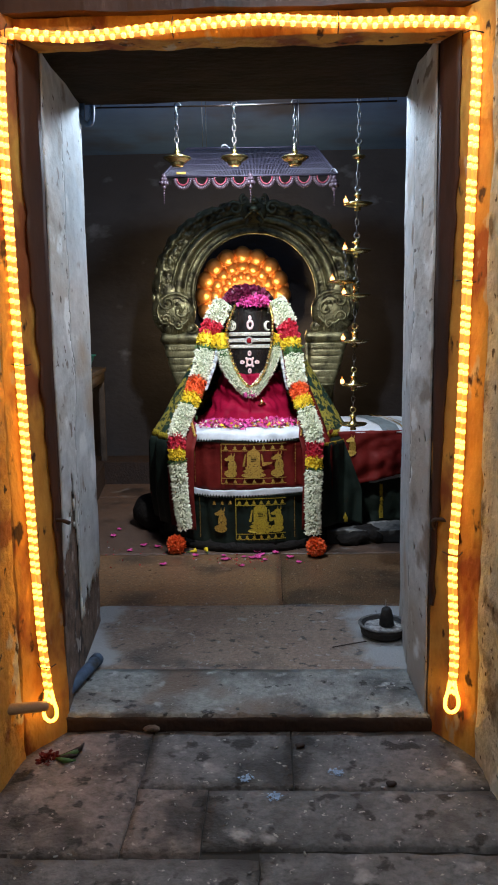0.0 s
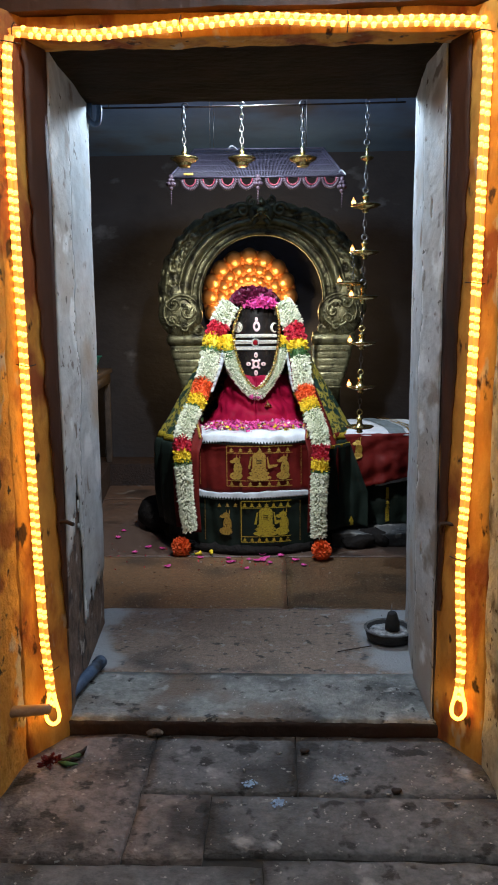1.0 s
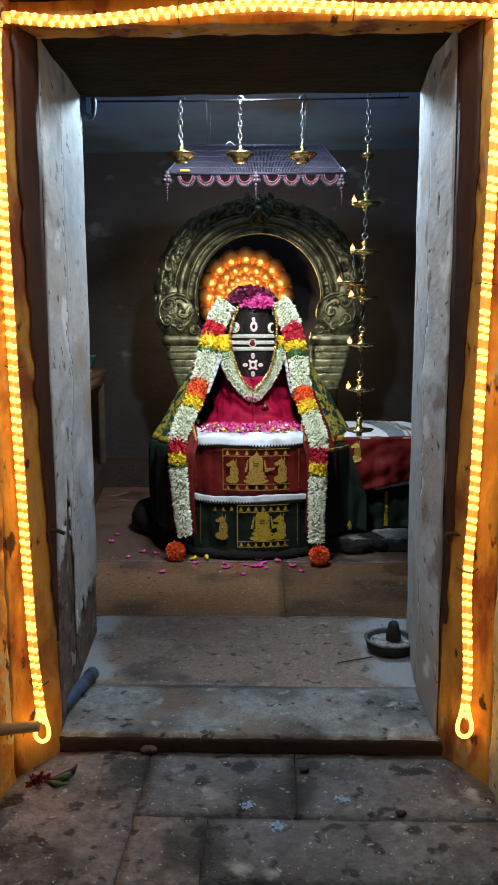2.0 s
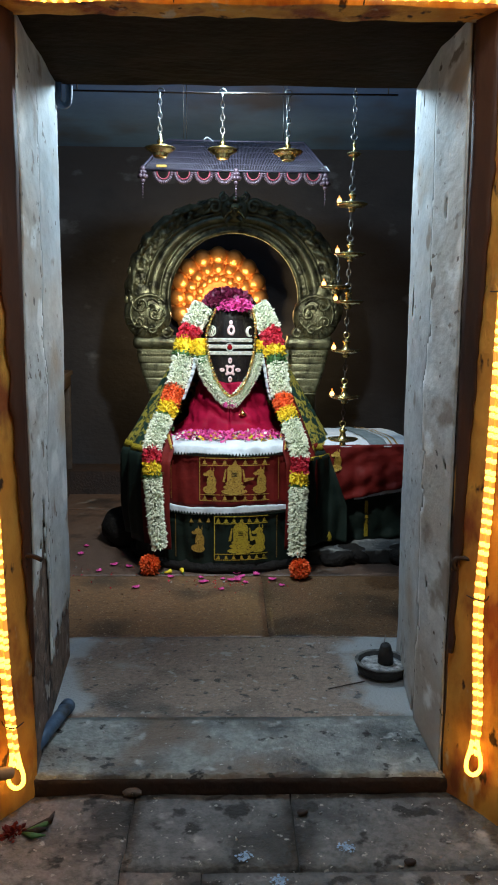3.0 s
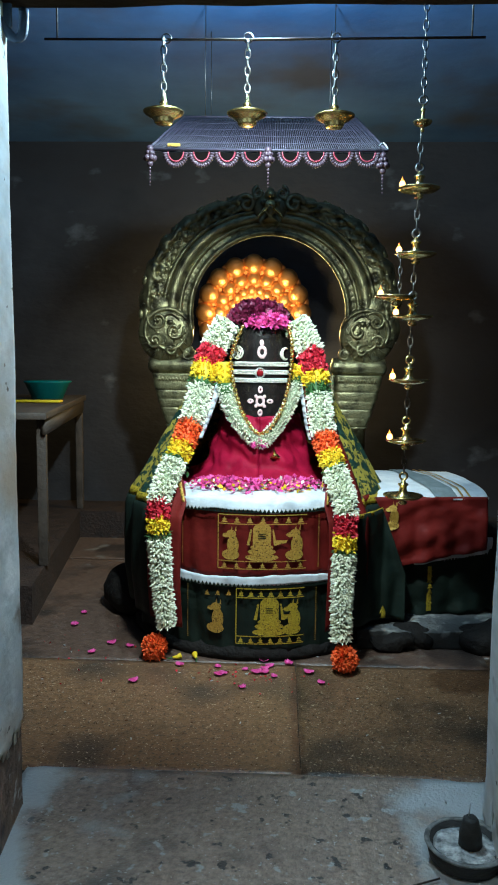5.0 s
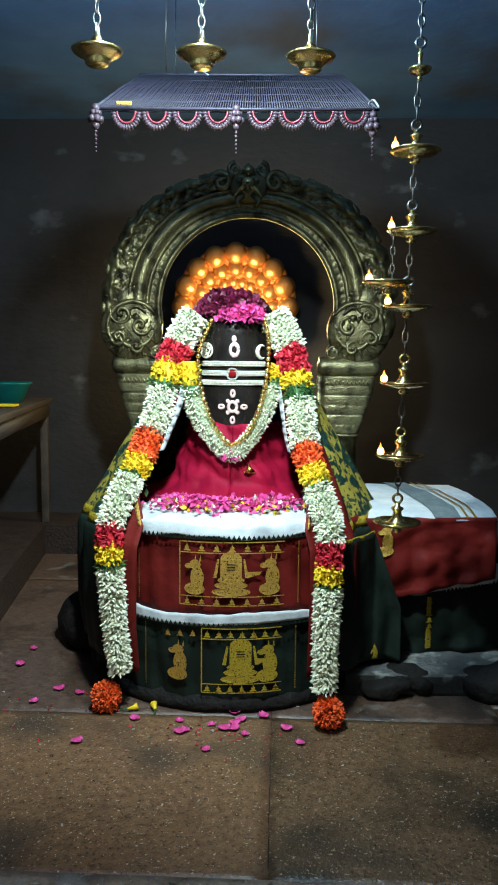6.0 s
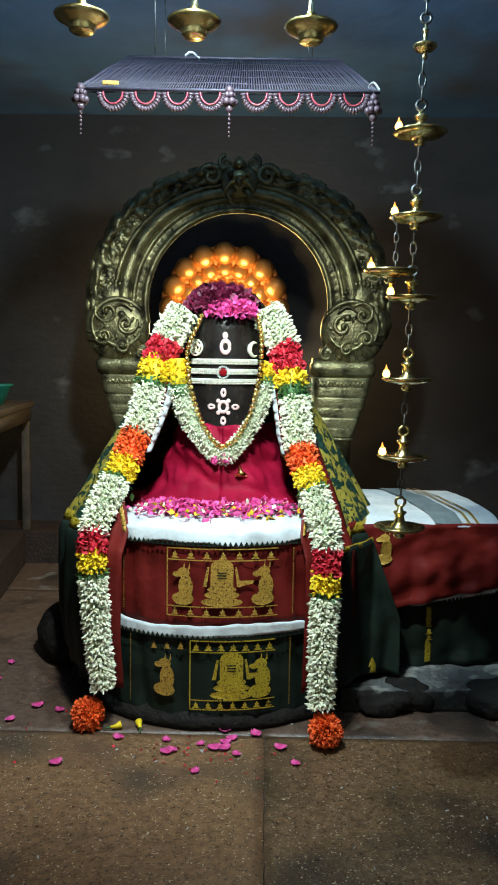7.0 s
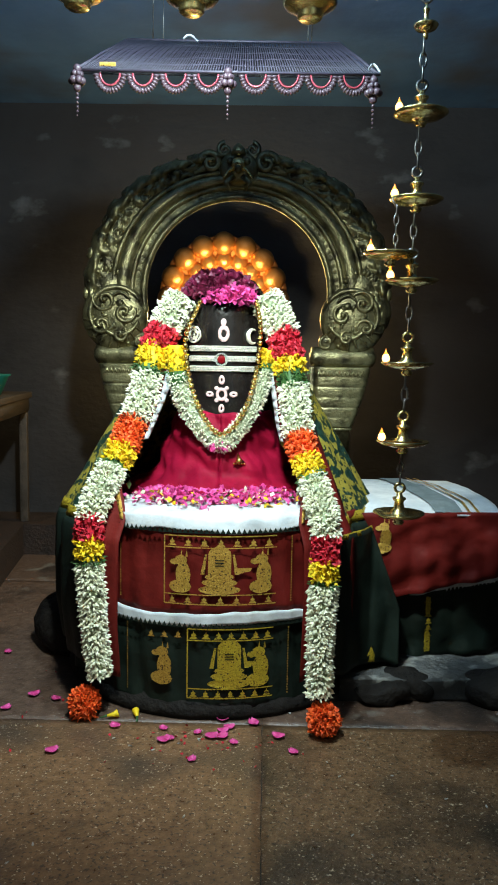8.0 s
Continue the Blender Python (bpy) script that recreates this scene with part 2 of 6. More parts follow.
M["lilac_bead"] = material("lilac_bead", [(0.036, 0.022, 0.03), (0.08, 0.048, 0.062)], 60, (0.35, 0.55), random_tone=0.2)
M["red_bead"] = material("red_bead", [(0.14, 0.012, 0.024), (0.24, 0.025, 0.045)], 60, (0.3, 0.5))
M["lattice"] = material("mauve_lattice", [(0.022, 0.017, 0.028), (0.052, 0.042, 0.064)], 40, (0.5, 0.7), 0.1)
M["table_wood"] = material("worn_table_wood", [(0.035, 0.025, 0.019), (0.085, 0.062, 0.046)], 9, (0.55, 0.8), bump=0.4, stretch=(1, 0.15, 1))
M["teal_plastic"] = material("teal_plastic", [(0.015, 0.16, 0.16), (0.025, 0.22, 0.22)], 6, (0.3, 0.45))
M["blue_pipe"] = material("grey_blue_pipe", [(0.03, 0.06, 0.12), (0.1, 0.16, 0.26)], 14, (0.4, 0.65), bump=0.3, spots=[((0.04, 0.045, 0.05), 12, 0.6, 0.7)])
M["wood_rod"] = material("peeled_wood_rod", [(0.32, 0.19, 0.1), (0.46, 0.3, 0.17)], 20, (0.6, 0.8), bump=0.3, stretch=(0.2, 1, 1))
M["ash"] = material("incense_ash", [(0.1, 0.1, 0.1), (0.7, 0.7, 0.69)], 45, (0.85, 1.0), bump=0.9, bump_scale=120)
M["sooty_clay"] = material("sooty_clay", [(0.01, 0.009, 0.008), (0.03, 0.027, 0.025)], 20, (0.6, 0.9), bump=0.5)
M["ash_rim"] = material("ashy_rim", [(0.05, 0.05, 0.048), (0.26, 0.26, 0.25)], 30, (0.7, 0.9), bump=0.6)
M["chalk"] = material("blue_chalk", [(0.2, 0.32, 0.5), (0.45, 0.6, 0.8)], 55, (0.8, 1.0), bump=0.5)
M["bulb"] = material("rope_bulb", [(1.0, 0.7, 0.3), (1.0, 0.7, 0.3)], 5, (0.3, 0.3), emit=((1.0, 0.44, 0.03), 9.5))
M["rope"] = material("rope_tube", [(0.75, 0.45, 0.15), (0.85, 0.55, 0.2)], 5, (0.2, 0.3), emit=((1.0, 0.33, 0.03), 1.0))
M["wire"] = material("dark_wire", [(0.02, 0.012, 0.008), (0.05, 0.03, 0.02)], 20, (0.5, 0.7))
M["flame"] = material("flame", [(0.1, 0.04, 0.01), (0.1, 0.04, 0.01)], 5, (0.5, 0.5), emit=((1.0, 0.46, 0.12), 6.0))
M["flame_tip"] = material("flame_tip", [(0.1, 0.04, 0.01), (0.1, 0.04, 0.01)], 5, (0.5, 0.5), emit=((1.0, 0.3, 0.03), 2.4))
M["pearl"] = material("pearl_stones", [(0.6, 0.54, 0.42), (0.88, 0.83, 0.7)], 90, (0.25, 0.4), random_tone=0.25)
M["slate_stripe"] = material("slate_stripe", [(0.12, 0.15, 0.16), (0.2, 0.23, 0.24)], 30, (0.7, 0.9), bump=0.3)
M["patchy_wash"] = material("patchy_wash", [(0.5, 0.24, 0.04), (0.72, 0.42, 0.09)], 12, (0.75, 0.95), bump=1.0, bump_scale=40, detail=9.0, spots=[((0.3, 0.11, 0.03), 8, 0.52, 0.62), ((0.5, 0.49, 0.42), 5, 0.55, 0.6), ((0.05, 0.035, 0.02), 24, 0.62, 0.67)])
M["white_plastic"] = material("white_plastic", [(0.7, 0.7, 0.68), (0.78, 0.78, 0.76)], 20, (0.4, 0.5))
M["led"] = material("led_globe", [(0.8, 0.85, 0.9), (0.8, 0.85, 0.9)], 5, (0.3, 0.3), emit=((0.75, 0.89, 1.0), 12.0))
M["oil"] = material("oil", [(0.05, 0.025, 0.006), (0.08, 0.04, 0.01)], 9, (0.05, 0.1))


# building helpers
def part(name, bm, mat, parent=None, label="", smooth=True):
    me = bpy.data.meshes.new(name)
    bm.normal_update()
    bm.to_mesh(me)
    bm.free()
    if smooth:
        me.polygons.foreach_set("use_smooth", [True] * len(me.polygons))
    me.materials.append(M[mat])
    ob = new(name, me)
    ob.parent = parent
    if label:
        tagged(ob, label)
    return ob


def raw(name, verts, faces, mat, parent=None, label="", smooth=False):
    me = bpy.data.meshes.new(name)
    me.from_pydata([tuple(v) for v in verts], [], [tuple(f) for f in faces])
    if smooth:
        me.polygons.foreach_set("use_smooth", [True] * len(me.polygons))
    me.materials.append(M[mat])
    ob = new(name, me)
    ob.parent = parent
    if label:
        tagged(ob, label)
    return ob


def empty(name, label, category, group="", at=(0, 0, 0)):
    ob = new(name)
    ob.empty_display_size = 0.05
    ob.location = at
    return tagged(ob, label, category, group)


def box(bm, x0, x1, y0, y1, z0, z1, bevel=0.0):
    r = bmesh.ops.create_cube(bm, size=1.0)
    bmesh.ops.scale(bm, vec=(x1 - x0, y1 - y0, z1 - z0), verts=r["verts"])
    bmesh.ops.translate(bm, vec=((x0 + x1) / 2, (y0 + y1) / 2, (z0 + z1) / 2), verts=r["verts"])
    if bevel:
        es = list({e for v in r["verts"] for e in v.link_edges})
        bmesh.ops.bevel(bm, geom=es, offset=bevel, segments=2, affect="EDGES", profile=0.5)
    return bm


def lathe(bm, profile, centre=(0, 0, 0), n=24, a0=0.0, a1=2 * math.pi):
    full = abs(a1 - a0 - 2 * math.pi) < 1e-6
    rings = []
    for r, z in profile:
        m = n if full else n + 1
        rings.append([bm.verts.new((centre[0] + r * math.sin(a0 + (a1 - a0) * i / n), centre[1] - r * math.cos(a0 + (a1 - a0) * i / n), centre[2] + z)) for i in range(m)])
    for a, b in zip(rings, rings[1:]):
        for i in range(len(a) if full else len(a) - 1):
            j = (i + 1) % len(a)
            bm.faces.new((a[i], a[j], b[j], b[i]))
    if full:
        for ring in (rings[0][::-1], rings[-1]):
            bm.faces.new(ring)
    return bm


def tube(bm, pts, r, n=8, closed=False):
    pts = [Vector(p) for p in pts]
    rings, up = [], None
    for i, p in enumerate(pts):
        a = pts[i - 1] if (i or closed) else p
        b = pts[(i + 1) % len(pts)] if (i < len(pts) - 1 or closed) else p
        d = (b - a).normalized()
        if up is None:
            up = Vector((0, 0, 1)) if abs(d.z) < 0.9 else Vector((1, 0, 0))
        s = d.cross(up).normalized()
        up = s.cross(d).normalized()
        rad = r[i] if isinstance(r, (list, tuple)) else r
        rings.append([bm.verts.new(p + rad * (math.cos(k * 2 * math.pi / n) * s + math.sin(k * 2 * math.pi / n) * up)) for k in range(n)])
    last = len(rings) if closed else len(rings) - 1
    for i in range(last):
        a, b = rings[i], rings[(i + 1) % len(rings)]
        for k in range(n):
            bm.faces.new((a[k], a[(k + 1) % n], b[(k + 1) % n], b[k]))
    if not closed:
        bm.faces.new(rings[0][::-1])
        bm.faces.new(rings[-1])
    return bm


def ball(bm, c, r, u=10, v=7, rot=None):
    rr = (r, r, r) if isinstance(r, (int, float)) else r
    res = bmesh.ops.create_uvsphere(bm, u_segments=u, v_segments=v, radius=1.0)
    m = Matrix.Translation(c) @ (rot or Matrix.Identity(4)) @ Matrix.Diagonal((*rr, 1))
    bmesh.ops.transform(bm, matrix=m, verts=res["verts"])
    return bm


def smooth_path(pts, step=0.01):
    """Catmull-Rom through the points, sampled evenly."""
    p = [Vector(q) for q in pts]
    p = [2 * p[0] - p[1]] + p + [2 * p[-1] - p[-2]]
    dense = []
    for i in range(1, len(p) - 2):
        for k in range(24):
            t = k / 24
            dense.append(0.5 * (2 * p[i] + (p[i + 1] - p[i - 1]) * t + (2 * p[i - 1] - 5 * p[i] + 4 * p[i + 1] - p[i + 2]) * t * t + (3 * p[i] - p[i - 1] - 3 * p[i + 1] + p[i + 2]) * t ** 3))
    dense.append(p[-2])
    out, acc = [dense[0]], 0.0
    for a, b in zip(dense, dense[1:]):
        acc += (b - a).length
        if acc >= step:
            out.append(b)
            acc = 0.0
    return out


def roughen(bm, amount, scale, seed=0.0):
    for v in bm.verts:
        v.co += amount * noise.noise_vector(v.co * scale + Vector((seed, seed, seed)))
    return bm


def grid_sheet(bm, fn, nu, nv, thick=0.0):
    """A sheet from fn(u, v) with u and v from 0 to 1; with thick it is closed."""
    g = [[bm.verts.new(fn(i / nu, j / nv)) for j in range(nv + 1)] for i in range(nu + 1)]
    for i in range(nu):
        for j in range(nv):
            bm.faces.new((g[i][j], g[i + 1][j], g[i + 1][j + 1], g[i][j + 1]))
    if thick:
        bm.normal_update()
        bmesh.ops.solidify(bm, geom=bm.faces[:], thickness=thick)
    return bm


def slab_wall(bm, outline, z0, z1, nz=12):
    """A prism over a plan outline (counter-clockwise), cut in height so that it can be roughened."""
    rings = [[bm.verts.new((x, y, z0 + (z1 - z0) * k / nz)) for x, y in outline] for k in range(nz + 1)]
    for a, b in zip(rings, rings[1:]):
        for i in range(len(a)):
            j = (i + 1) % len(a)
            bm.faces.new((a[i], a[j], b[j], b[i]))
    bm.faces.new(rings[0][::-1])
    bm.faces.new(rings[-1])
    return bm


def structure(ob, label, category):
    return tagged(ob, label, category, kind="structure")


def bud_cloud(centres, outs, length, width, flat, rng):
    """Arrays of little pointed buds, one at each centre, pointing along outs."""
    n = len(centres)
    outs = outs / np.linalg.norm(outs, axis=1, keepdims=True)
    side = np.cross(outs, rng.normal(size=(n, 3)))
    side /= np.linalg.norm(side, axis=1, keepdims=True)
    third = np.cross(outs, side)
    ln = length * rng.uniform(0.7, 1.25, (n, 1))
    w = width * rng.uniform(0.75, 1.25, (n, 1))
    mid = centres + outs * ln * 0.6
    v = np.stack([centres, mid + side * w, mid + third * w * flat, mid - side * w, mid - third * w * flat, centres + outs * ln], axis=1).reshape(-1, 3)
    f = np.array([(0, 2, 1), (0, 3, 2), (0, 4, 3), (0, 1, 4), (5, 1, 2), (5, 2, 3), (5, 3, 4), (5, 4, 1)])
    faces = (f[None] + 6 * np.arange(n)[:, None, None]).reshape(-1, 3)
    return v, faces


def flower_run(name, path, a, b, radius, mat, parent, density, length, width, flat, seed, core=True, lean=0.25, taper=1.0):
    """Buds all round the stretch from a to b (fractions) of a path."""
    rng = np.random.default_rng(seed)
    pts = np.array([tuple(p) for p in path])
    seg = np.linalg.norm(np.diff(pts, axis=0), axis=1)
    cum = np.concatenate([[0], np.cumsum(seg)])
    tot = cum[-1]
    n = max(12, int(density * (b - a) * tot * radius * 6.28))
    s = rng.uniform(a * tot, b * tot, n)
    c = np.stack([np.interp(s, cum, pts[:, k]) for k in range(3)], axis=1)
    d = np.stack([np.interp(np.clip(s + 0.01, 0, tot), cum, pts[:, k]) for k in range(3)], axis=1) - np.stack([np.interp(np.clip(s - 0.01, 0, tot), cum, pts[:, k]) for k in range(3)], axis=1)
    d /= np.linalg.norm(d, axis=1, keepdims=True) + 1e-9
    ref = np.cross(d, rng.normal(size=(n, 3)))
    ref /= np.linalg.norm(ref, axis=1, keepdims=True) + 1e-9
    rad = radius * (1.16 - 0.55 * np.clip((s / tot)[:, None] * taper, 0, 1)) * rng.uniform(0.6, 0.86, (n, 1))
    outs = ref + rng.normal(size=(n, 3)) * lean + d * 0.25
    v, f = bud_cloud(c + ref * rad, outs, length, width, flat, rng)
    return raw(name, v, f, mat, parent)


# ---- structure ----
FLOOR, SILL, GROUND = 0.025, 0.06, 0.01


def slabs(parent, cells, z, thick, mat, gap=0.005, seed=0, edge=0.002, uneven=0.0012, ragged=0.003, tilt=0.0):
    """Stone slabs with worn, slightly ragged edges as pieces of a floor; cells are (x0, x1, y0, y1)."""
    rnd = random.Random(seed)
    for x0, x1, y0, y1 in cells:
        nx, ny = max(4, min(40, int((x1 - x0) / 0.03))), max(4, min(40, int((y1 - y0) / 0.03)))
        dz = rnd.uniform(-0.001, 0.001)

        def fn(u, v):
            x, y = x0 + gap + (x1 - x0 - 2 * gap) * u, y0 + gap + (y1 - y0 - 2 * gap) * v
            rim = min(u * nx, (1 - u) * nx, v * ny, (1 - v) * ny)
            q = Vector((x * 16, y * 16, seed))
            if rim < 0.5:
                x += ragged * noise.noise(q)
                y += ragged * noise.noise(q + Vector((9, 4, 0)))
            h = z + dz + uneven * noise.noise(q * 0.6) - (edge if rim < 0.5 else 0.0) - tilt * v
            return Vector((x, y, h))
        bm = grid_sheet(bmesh.new(), fn, nx, ny)
        rim = [e for e in bm.edges if len(e.link_faces) == 1]
        low = bmesh.ops.extrude_edge_only(bm, edges=rim)["geom"]
        for v in low:
            if isinstance(v, bmesh.types.BMVert):
                v.co.z = z - thick
        bmesh.ops.recalc_face_normals(bm, faces=bm.faces[:])
        part("slab", bm, mat, parent)


floor = part("floor", box(bmesh.new(), -2.05, 1.95, 3.03, 6.15, -0.15, FLOOR - 0.008), "joint")
structure(floor, "dark brown worn stone slab floor of the sanctum", "floor")
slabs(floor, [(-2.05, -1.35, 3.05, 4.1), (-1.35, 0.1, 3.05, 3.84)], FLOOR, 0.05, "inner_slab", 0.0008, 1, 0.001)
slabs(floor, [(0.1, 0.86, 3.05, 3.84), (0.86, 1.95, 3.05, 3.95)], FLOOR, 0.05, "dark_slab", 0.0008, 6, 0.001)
slabs(floor, [(-2.05, -1.35, 4.1, 5.2), (-2.05, -1.35, 5.2, 6.15), (-1.35, 0.1, 3.84, 5.3), (-1.35, 0.1, 5.3, 6.15), (0.1, 0.86, 3.84, 5.4), (0.1, 0.86, 5.4, 6.15), (0.86, 1.95, 3.95, 4.8), (0.86, 1.95, 4.8, 6.15)], FLOOR, 0.05, "dim_foot_slab", 0.0008, 9, 0.001)

sill = part("door_sill", box(bmesh.new(), -0.75, 0.72, 2.062, 3.03, -0.15, FLOOR - 0.02), "joint")
structure(sill, "grey stone door sill, worn and dusty", "sill")
slabs(sill, [(-0.66, 0.6, 2.05, 2.36)], SILL, 0.045, "sill_stone", 0.0006, 2, 0.0015, 0.002)
slabs(sill, [(-0.7, 0.64, 2.36, 3.06)], SILL - 0.001, 0.075, "worn_floor", 0.0005, 4, 0.001, 0.002, 0.003, SILL - 0.003 - FLOOR)
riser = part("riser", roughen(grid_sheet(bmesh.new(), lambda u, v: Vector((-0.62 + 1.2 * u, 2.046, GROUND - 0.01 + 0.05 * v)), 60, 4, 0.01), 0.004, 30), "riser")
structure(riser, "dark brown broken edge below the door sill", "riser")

ground = part("ground", box(bmesh.new(), -2.0, 2.0, -2.6, 2.056, -0.2, GROUND - 0.014), "joint")
structure(ground, "rough brown stone paving before the doorway", "paving")
slabs(ground, [(-0.3, 0.106, 1.762, 2.05), (0.106, 0.75, 1.757, 2.05), (-0.115, 0.75, 1.53, 1.753), (-0.72, 0.02, 0.7, 1.49), (0.02, 0.75, 0.7, 1.515), (-0.72, 0.75, -1.0, 0.69)], GROUND, 0.05, "grey_paver", 0.0022, 5, 0.0035, 0.004, 0.006)
slabs(ground, [(-0.72, -0.3, 1.5, 2.05), (-0.3, -0.115, 1.505, 1.757), (-2.0, -0.72, 0.0, 2.05), (0.75, 2.0, 0.0, 2.05), (-2, -0.72, -2.6, 0.0), (0.75, 2, -2.6, 0.0), (-0.72, 0.75, -2.6, -1.0)], GROUND + 0.001, 0.05, "paver", 0.0022, 5, 0.0035, 0.007, 0.006)


def jamb(name, core_plan, coat_line, keep, label, split):
    """A door jamb: a core of bare stone with a coat of plaster that has flaked off in places."""
    core = part(name, roughen(slab_wall(bmesh.new(), core_plan, -0.05, 2.1, 40), 0.004, 9), "bare_stone", smooth=False)
    structure(core, label, "door jamb")
    pts = smooth_line(coat_line, 0.018)
    zs = [0.055 + 0.018 * k for k in range(112)]
    verts, faces, pale, index = [], [], [], {}

    def vid(i, k):
        if (i, k) not in index:
            x, y, nx, ny = pts[i]
            z = zs[k]
            w = noise.noise(Vector((x * 5, y * 3, z * 5))) * 0.004 + noise.noise(Vector((x * 30, y * 12, z * 24))) * 0.001
            index[(i, k)] = len(verts)
            verts.append((x + nx * (0.003 + w), y + ny * (0.003 + w), z + noise.noise(Vector((y * 60, z * 60, 3))) * 0.006))
        return index[(i, k)]

    for i in range(len(pts) - 1):
        for k in range(len(zs) - 1):
            if keep(i / (len(pts) - 1), pts[i][1], zs[k]):
                (pale if pts[i][1] + 0.07 * noise.noise(Vector((zs[k] * 3.5, 2, 6))) + 0.03 * noise.noise(Vector((zs[k] * 17, pts[i][1] * 9, 6))) > split else faces).append((vid(i, k), vid(i + 1, k), vid(i + 1, k + 1), vid(i, k + 1)))
    for nm, fs, mat, lab in (("plaster_coat", faces, "jamb", "flaking grey plaster"), ("corner_coat", pale, "pale_coat", "smoother pale bluish plaster")):
        used = sorted({i for f in fs for i in f})
        back = {i: k for k, i in enumerate(used)}
        coat = raw(nm, [verts[i] for i in used], [tuple(back[i] for i in f) for f in fs], mat, core, lab, smooth=True)
        sol = coat.modifiers.new("thick", "SOLIDIFY")
        sol.thickness, sol.offset = 0.004, -1.0
    return core


def smooth_line(line, step):
    out = []
    for (xa, ya), (xb, yb) in zip(line, line[1:]):
        n = max(1, round(math.hypot(xb - xa, yb - ya) / step))
        d = math.hypot(xb - xa, yb - ya)
        for k in range(n):
            out.append((xa + (xb - xa) * k / n, ya + (yb - ya) * k / n, (ya - yb) / d, (xb - xa) / d))
    out.append((*line[-1], *out[-1][2:]))
    return out


def keep_left(u, y, z):
    jag = 0.07 * noise.noise(Vector((y * 9, z * 4, 1))) + 0.05 * noise.noise(Vector((y * 30, z * 16, 2)))
    low = 0.52 if y < 2.36 else 0.26
    streak = 2.19 < y + 0.9 * jag < 2.33 and z < 0.66 + 2 * jag
    return z > low + jag and not streak


def keep_right(u, y, z):
    return noise.noise(Vector((y * 12, z * 9, 5))) < 0.62


jamb("door_jamb_left", [(-0.56, 2.06), (-0.6, 2.42), (-0.645, 2.86), (-1.0, 2.86), (-1.0, 2.06)][::-1], [(-0.56, 2.062), (-0.6, 2.42), (-0.645, 2.855)][::-1],
     keep_left, "pale grey plastered stone door jamb, flaked off near the foot", 2.4)
jamb("door_jamb_right", [(0.512, 2.06), (1.0, 2.06), (1.0, 2.86), (0.57, 2.86), (0.508, 2.33)], [(0.512, 2.062), (0.508, 2.33), (0.57, 2.855)],
     keep_right, "pale grey plastered stone door jamb", 2.34)
for nm, a, b in (("wall_front_left", -2.05, -0.99), ("wall_front_right", 0.99, 1.95)):
    structure(part(nm, box(bmesh.new(), a, b, 2.062, 2.86, -0.15, 2.7), "wall", smooth=False), "sooty inner wall beside the doorway", "wall")

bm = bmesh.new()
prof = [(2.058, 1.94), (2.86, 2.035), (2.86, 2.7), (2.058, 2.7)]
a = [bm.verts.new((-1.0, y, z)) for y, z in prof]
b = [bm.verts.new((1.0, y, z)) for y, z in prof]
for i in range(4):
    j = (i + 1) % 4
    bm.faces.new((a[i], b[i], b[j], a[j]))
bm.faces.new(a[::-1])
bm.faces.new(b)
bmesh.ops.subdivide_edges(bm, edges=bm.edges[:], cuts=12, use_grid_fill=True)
structure(part("lintel", roughen(bm, 0.006, 6), "lintel", smooth=False), "near-black stone lintel over the doorway", "lintel")

# splayed outer reveal in yellow wash, and the rough walls that stand before it
for side, inner, outer, far in (("left", -0.561, -0.643, -0.7), ("right", 0.513, 0.608, 0.655)):
    s = 1 if inner > 0 else -1
    plan = [(inner, 2.056), (outer, 1.905), (outer + 0.02 * s, 1.895), (outer + 0.5 * s, 1.895), (outer + 0.5 * s, 2.056)]
    if s < 0:
        plan = plan[::-1]
    bm = slab_wall(bmesh.new(), plan, -0.05, 1.99, 50)
    bmesh.ops.subdivide_edges(bm, edges=[e for e in bm.edges if abs(e.verts[0].co.z - e.verts[1].co.z) < 1e-6 and e.calc_length() < 0.3 and e.calc_length() > 0.1], cuts=5, use_grid_fill=True)
    structure(part("outer_reveal_" + side, roughen(bm, 0.007, 11), "yellow_wash", smooth=False), "yellow-washed plaster reveal round the doorway", "wall")
    plan = [(outer, 1.893), (far, 1.2), (2.0 * s, 1.2), (2.0 * s, 1.893)]
    bm = slab_wall(bmesh.new(), plan if s > 0 else plan[::-1], -0.05, 2.9, 60)
    bmesh.ops.subdivide_edges(bm, edges=[e for e in bm.edges if abs(e.verts[0].co.z - e.verts[1].co.z) < 1e-6 and 0.5 < e.calc_length() < 0.75], cuts=14, use_grid_fill=True)
    structure(part("outer_wall_" + side, roughen(roughen(bm, 0.01, 6), 0.006, 26), "old_wall" if s > 0 else "patchy_wash", smooth=False), "rough old plastered stone wall with patches", "wall")

    # board of dark maroon paint along the edge of the reveal
    wide_top, wide_low, z_low = (0.075, 0.008, 0.34) if s < 0 else (0.07, 0.012, 0.4)
    d = Vector((outer - inner, 1.905 - 2.056, 0)).normalized()
    nrm = Vector((d.y, -d.x, 0)) if s > 0 else Vector((-d.y, d.x, 0))
    if nrm.y > 0:
        nrm = -nrm
    base = Vector((inner, 2.052, 0))

    def strip(u, v):
        w = wide_low + (wide_top - wide_low) * min(1, v * 1.3)
        w += 0.009 * noise.noise(Vector((v * 24, s, 4))) + 0.005 * noise.noise(Vector((v * 90, s, 4)))
        w = max(0.004, w)
        return base + d * (0.002 + w * u) + nrm * (0.006 + 0.002 * noise.noise(Vector((u, v * 12, s)))) + Vector((0, 0, z_low + (1.945 - z_low) * v))

    structure(part("door_trim_" + side, grid_sheet(bmesh.new(), strip, 4, 70, 0.005), "maroon_paint"), "dark maroon painted door trim", "trim")

